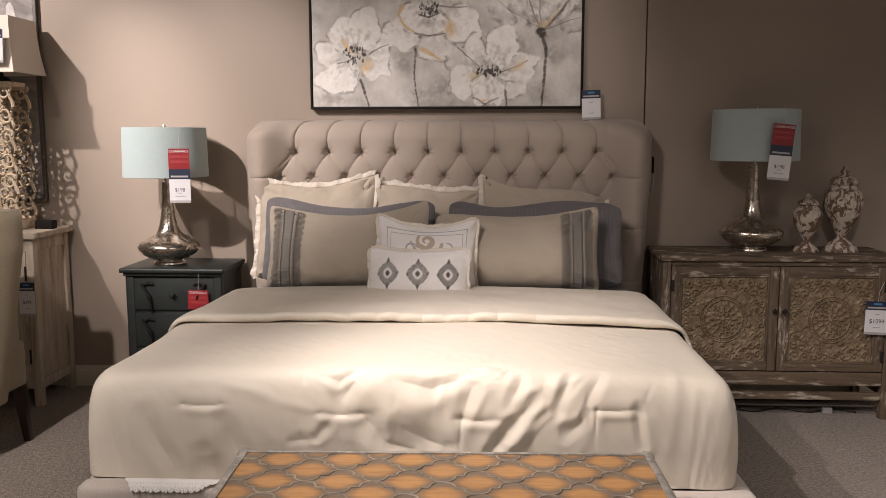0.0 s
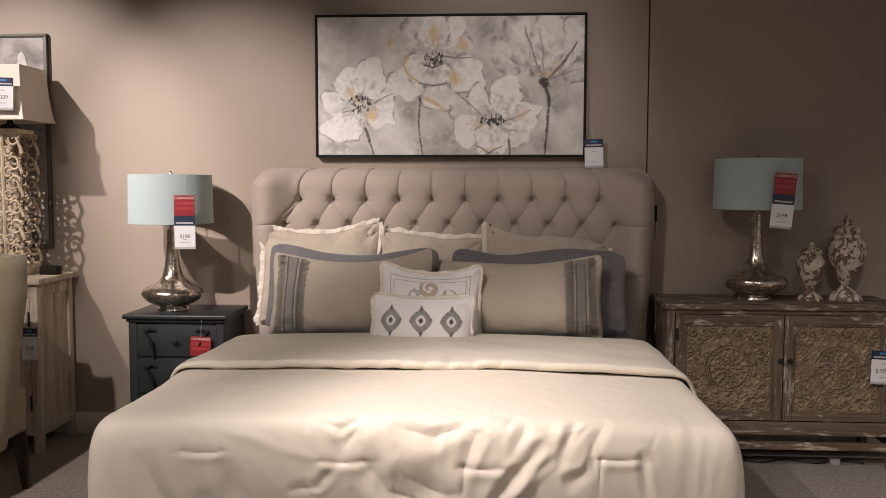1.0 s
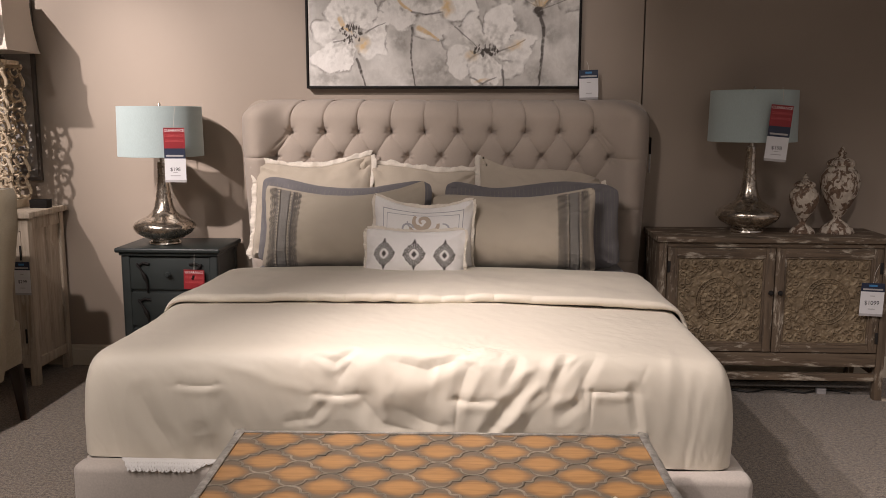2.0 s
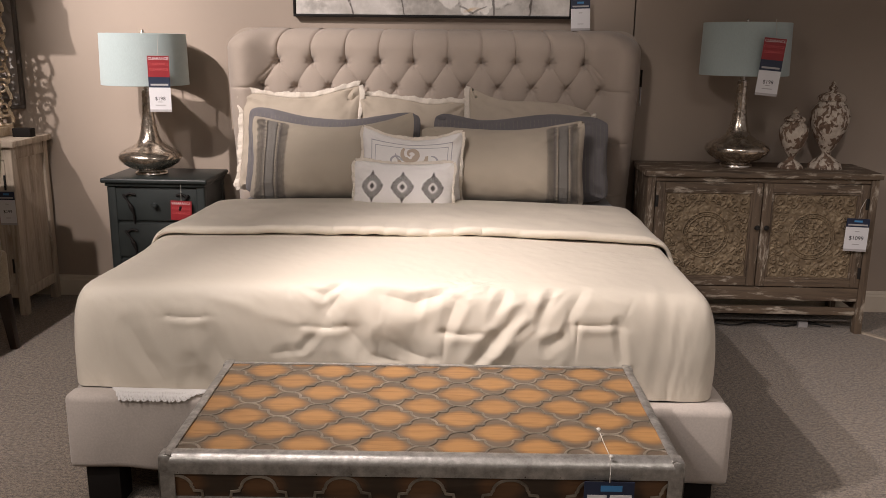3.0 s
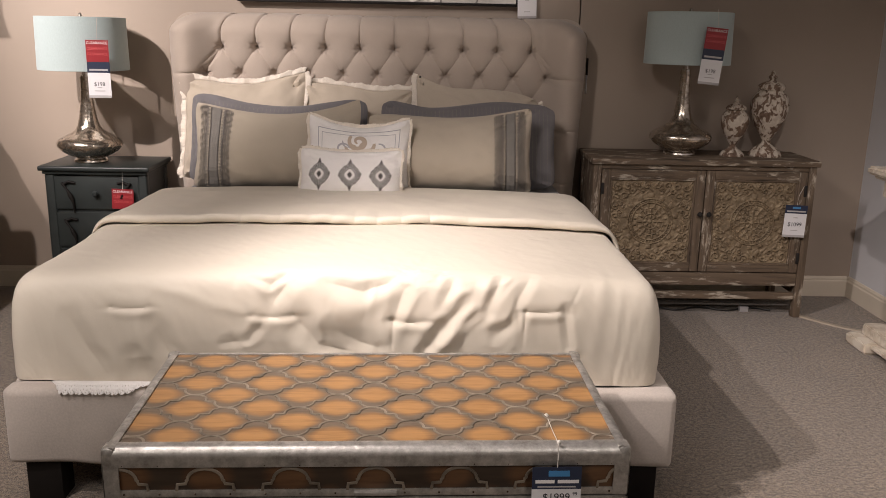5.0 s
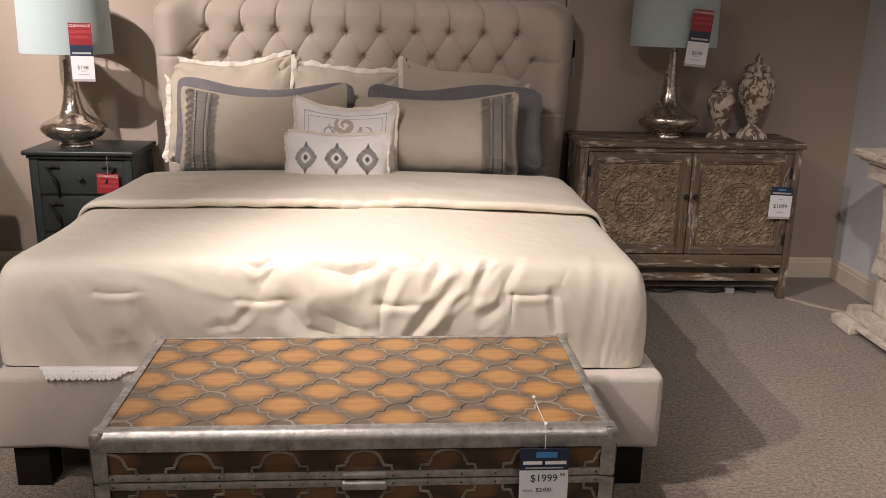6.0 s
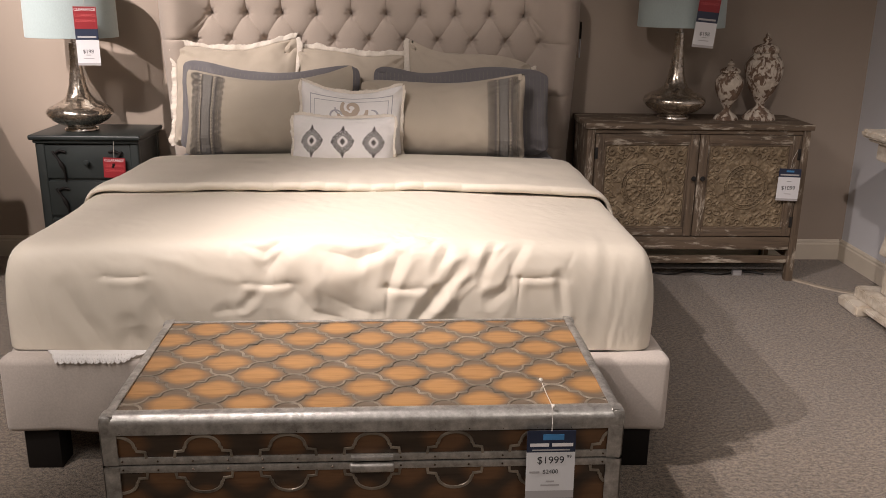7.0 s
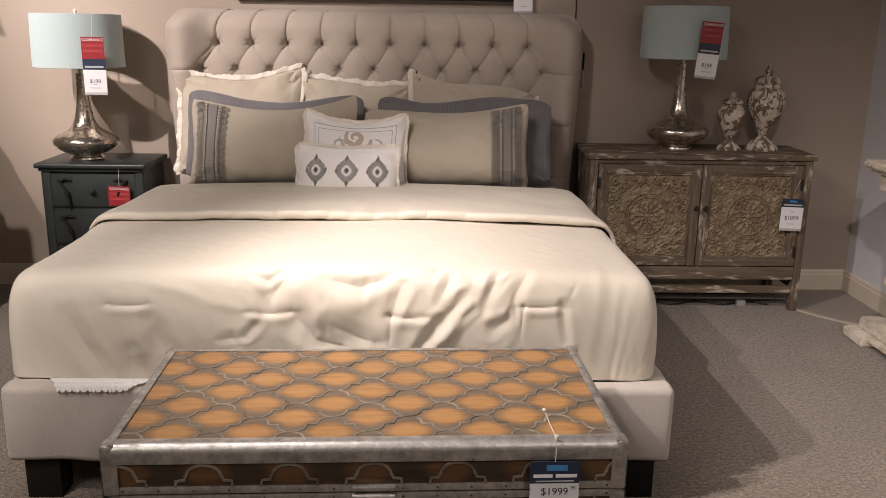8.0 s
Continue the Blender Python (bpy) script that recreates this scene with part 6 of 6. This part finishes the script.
for k in range(16):
    x, z = rnd.uniform(AX0 + 0.08, AX1 - 0.12), rnd.uniform(AZ0 + 0.06, AZ1 - 0.3)
    w, h = rnd.uniform(0.03, 0.10), rnd.uniform(0.12, 0.4)
    bm = bmesh.new()
    out = [(x + w * 0.5 * math.cos(q) * (1 + 0.3 * rnd.gauss(0, 0.5)), min(AZ1 - 0.04, z + h * 0.5 + h * 0.5 * math.sin(q))) for q in [2 * math.pi * i / 18 for i in range(18)]]
    out = [(min(AX1 - 0.035, max(AX0 + 0.055, a)), b) for a, b in out]
    prism(bm, out, -0.0205 - 0.0002 * k, -0.0195)
    bmesh.ops.recalc_face_normals(bm, faces=bm.faces)
    part("brush_mark", bm, ABSTRACT_PALE if k % 2 else ABSTRACT, art, smooth=False)

# ---- nailhead chair ----
chair = thing("upholstered_chair", pose(-2.255, -1.30, 0, 0, 0, 0), "oatmeal tweed wing chair with bronze nailheads and dark legs", "chair")


def chair_side(sx):
    """The rounded outer side of a wing, from the seat frame to the top, front edge first."""
    n, k = 40, 16
    P = np.zeros((n, k, 3))
    for i in range(n):
        v = i / (n - 1)
        z = 0.265 + 0.885 * v
        flare = 0.283 + 0.100 * min(1.0, v * 1.25) ** 0.9 - 0.03 * max(0.0, v - 0.96) * 12
        for j in range(k):
            u = j / (k - 1)
            a = u * math.pi * 0.62
            P[i, j] = (sx * (flare - 0.042 + 0.042 * math.sin(a)), -0.10 + 0.05 * v + 0.24 * u, z)
    return P


for sx in (-1, 1):
    P = chair_side(sx)
    bm = bmesh.new()
    sheet(bm, P, flip=sx < 0)
    inner = P.copy()
    inner[..., 0] = sx * (np.abs(P[:, :1, 0]) - 0.085)
    sheet(bm, inner, flip=sx > 0)
    bmesh.ops.bridge_loops(bm, edges=[e for e in bm.edges if e.is_boundary])
    bmesh.ops.recalc_face_normals(bm, faces=bm.faces)
    ob = part("wing", bm, CHAIR, chair, "curved tweed wing")
    for off in (0.010, 0.048):
        for i in range(58):
            t = 4 + i / 57 * 34
            a = P[int(t), 0] + (P[min(39, int(t) + 1), 0] - P[int(t), 0]) * (t - int(t))
            drift = 0.05 * max(0.0, 0.75 - i / 57) ** 2
            b = bmesh.new()
            bmesh.ops.create_icosphere(b, subdivisions=1, radius=0.0055, matrix=Matrix.Translation((a[0] - sx * (off + drift), a[1] - 0.001, a[2])))
            part("nailhead", b, NAIL, ob)
part("seat", boxes((-0.245, 0.245, -0.13, 0.40, 0.27, 0.50), bevel=0.045, segments=4), CHAIR, chair)
part("back", boxes((-0.27, 0.27, 0.15, 0.32, 0.46, 1.14), bevel=0.05, segments=4), CHAIR, chair)
for x, y in ((-0.215, 0.03), (0.135, 0.03), (-0.215, 0.36), (0.215, 0.36)):
    bm = boxes((-0.026, 0.026, -0.026, 0.026, 0.0, 0.275), bevel=0.004)
    for v in bm.verts:
        k = v.co.z / 0.275
        v.co.x = v.co.x * (0.62 + 0.38 * k) + x + (0.03 if x > 0 else -0.03) * (1 - k)
        v.co.y = v.co.y * (0.62 + 0.38 * k) + y
    part("leg", bm, LEG_WOOD, chair, "tapered espresso leg")

# ---- console against the side wall ----
console = thing("console_table", pose(0, 0, 0), "chalky distressed ivory console table with carved trestle foot", "console table")


def rough_box(x0, x1, y0, y1, z0, z1, bevel, seed, amp=0.004):
    bm = box(bmesh.new(), x0, x1, y0, y1, z0, z1)
    bmesh.ops.subdivide_edges(bm, edges=[e for e in bm.edges if e.calc_length() > 0.25], cuts=10, use_grid_fill=True)
    bmesh.ops.bevel(bm, geom=[e for e in bm.edges if len(e.link_faces) == 2 and e.calc_face_angle() > 0.5], offset=bevel, segments=2, affect="EDGES")
    for v in bm.verts:
        v.co += Vector((fbm(v.co.x * 14 + seed, v.co.y * 14, v.co.z * 14), fbm(v.co.y * 14, v.co.z * 14 + seed, 1.0), fbm(v.co.z * 14, v.co.x * 14, seed))) * amp
    return bm


part("top", rough_box(2.385, 2.745, -2.05, -0.80, 0.862, 0.900, 0.010, 1.0), CHALK, console)
part("top_moulding", rough_box(2.410, 2.735, -2.02, -0.825, 0.842, 0.861, 0.006, 2.0), CHALK, console)
part("apron", rough_box(2.44, 2.735, -1.99, -0.86, 0.76, 0.841, 0.006, 3.0), CHALK, console)
for y in (-1.02, -1.86):
    bm = bmesh.new()
    prof = [(-0.085, 0.62), (-0.075, 0.42), (-0.10, 0.34), (-0.115, 0.30), (0.115, 0.30), (0.10, 0.34), (0.075, 0.42), (0.085, 0.62), (0.12, 0.74), (0.13, 0.758), (-0.13, 0.758), (-0.12, 0.74)]
    vs = []
    for x in (2.50, 2.66):
        vs.append([bm.verts.new((x, y + a, z)) for a, z in prof])
    bm.faces.new(vs[0])
    bm.faces.new(vs[1][::-1])
    for i in range(len(prof)):
        j = (i + 1) % len(prof)
        bm.faces.new((vs[0][j], vs[0][i], vs[1][i], vs[1][j]))
    bmesh.ops.recalc_face_normals(bm, faces=bm.faces)
    bmesh.ops.bevel(bm, geom=bm.edges[:], offset=0.008, segments=2, affect="EDGES")
    leg = part("leg", bm, CHALK, console, "carved ivory splat leg")
    part("leg_moulding", boxes((2.490, 2.498, y - 0.055, y + 0.055, 0.40, 0.70), bevel=0.003), CHALK, leg)
    part("leg_block", rough_box(2.51, 2.65, y - 0.06, y + 0.06, 0.115, 0.30, 0.01, 6.0), CHALK, leg)
part("plinth", rough_box(2.455, 2.735, -2.0, -0.83, 0.055, 0.112, 0.008, 4.0), CHALK, console)
for y0, y1 in ((-0.985, -0.79), (-2.05, -1.855)):
    part("foot", rough_box(2.395, 2.745, y0, y1, 0.0, 0.054, 0.008, 5.0, 0.006), CHALK, console, "carved chipped foot")
part("base_rail", rough_box(2.425, 2.735, -1.853, -0.987, 0.028, 0.054, 0.006, 7.0), CHALK, console)

# ---- cable cover and oddments on the floor ----
strip = thing("cable_cover", pose(0, 0, 0), "flat beige cable cover running over the carpet", "cable")
bm = bmesh.new()
pts = [(2.30, -0.36), (2.36, -0.44), (2.42, -0.52), (2.50, -0.60), (2.58, -0.655), (2.66, -0.685), (2.74, -0.70)]
P = np.zeros((4, len(pts), 3))
for j, (x, y) in enumerate(pts):
    (x0, y0), (x1, y1) = pts[max(0, j - 1)], pts[min(len(pts) - 1, j + 1)]
    d = math.hypot(x1 - x0, y1 - y0)
    nx, ny = -(y1 - y0) / d, (x1 - x0) / d
    for i, (o, z) in enumerate(((-0.018, 0.0), (-0.012, 0.007), (0.012, 0.007), (0.018, 0.0))):
        P[i, j] = (x + nx * o, y + ny * o, z)
sheet(bm, P)
bmesh.ops.recalc_face_normals(bm, faces=bm.faces)
part("strip", bm, CABLE, strip)
lead = thing("power_lead", pose(0, 0, 0), "black power lead lying under the cabinet", "cable")
bm = bmesh.new()
tube(bm, [(1.45 + 0.05 * k, -0.30 + 0.03 * math.sin(k * 1.1), 0.006) for k in range(16)], 0.005, 6)
part("lead", bm, IRON, lead)
part("plug", boxes((2.02, 2.07, -0.335, -0.305, 0.0, 0.03), bevel=0.004), GREYCARD, lead, "pale plug")
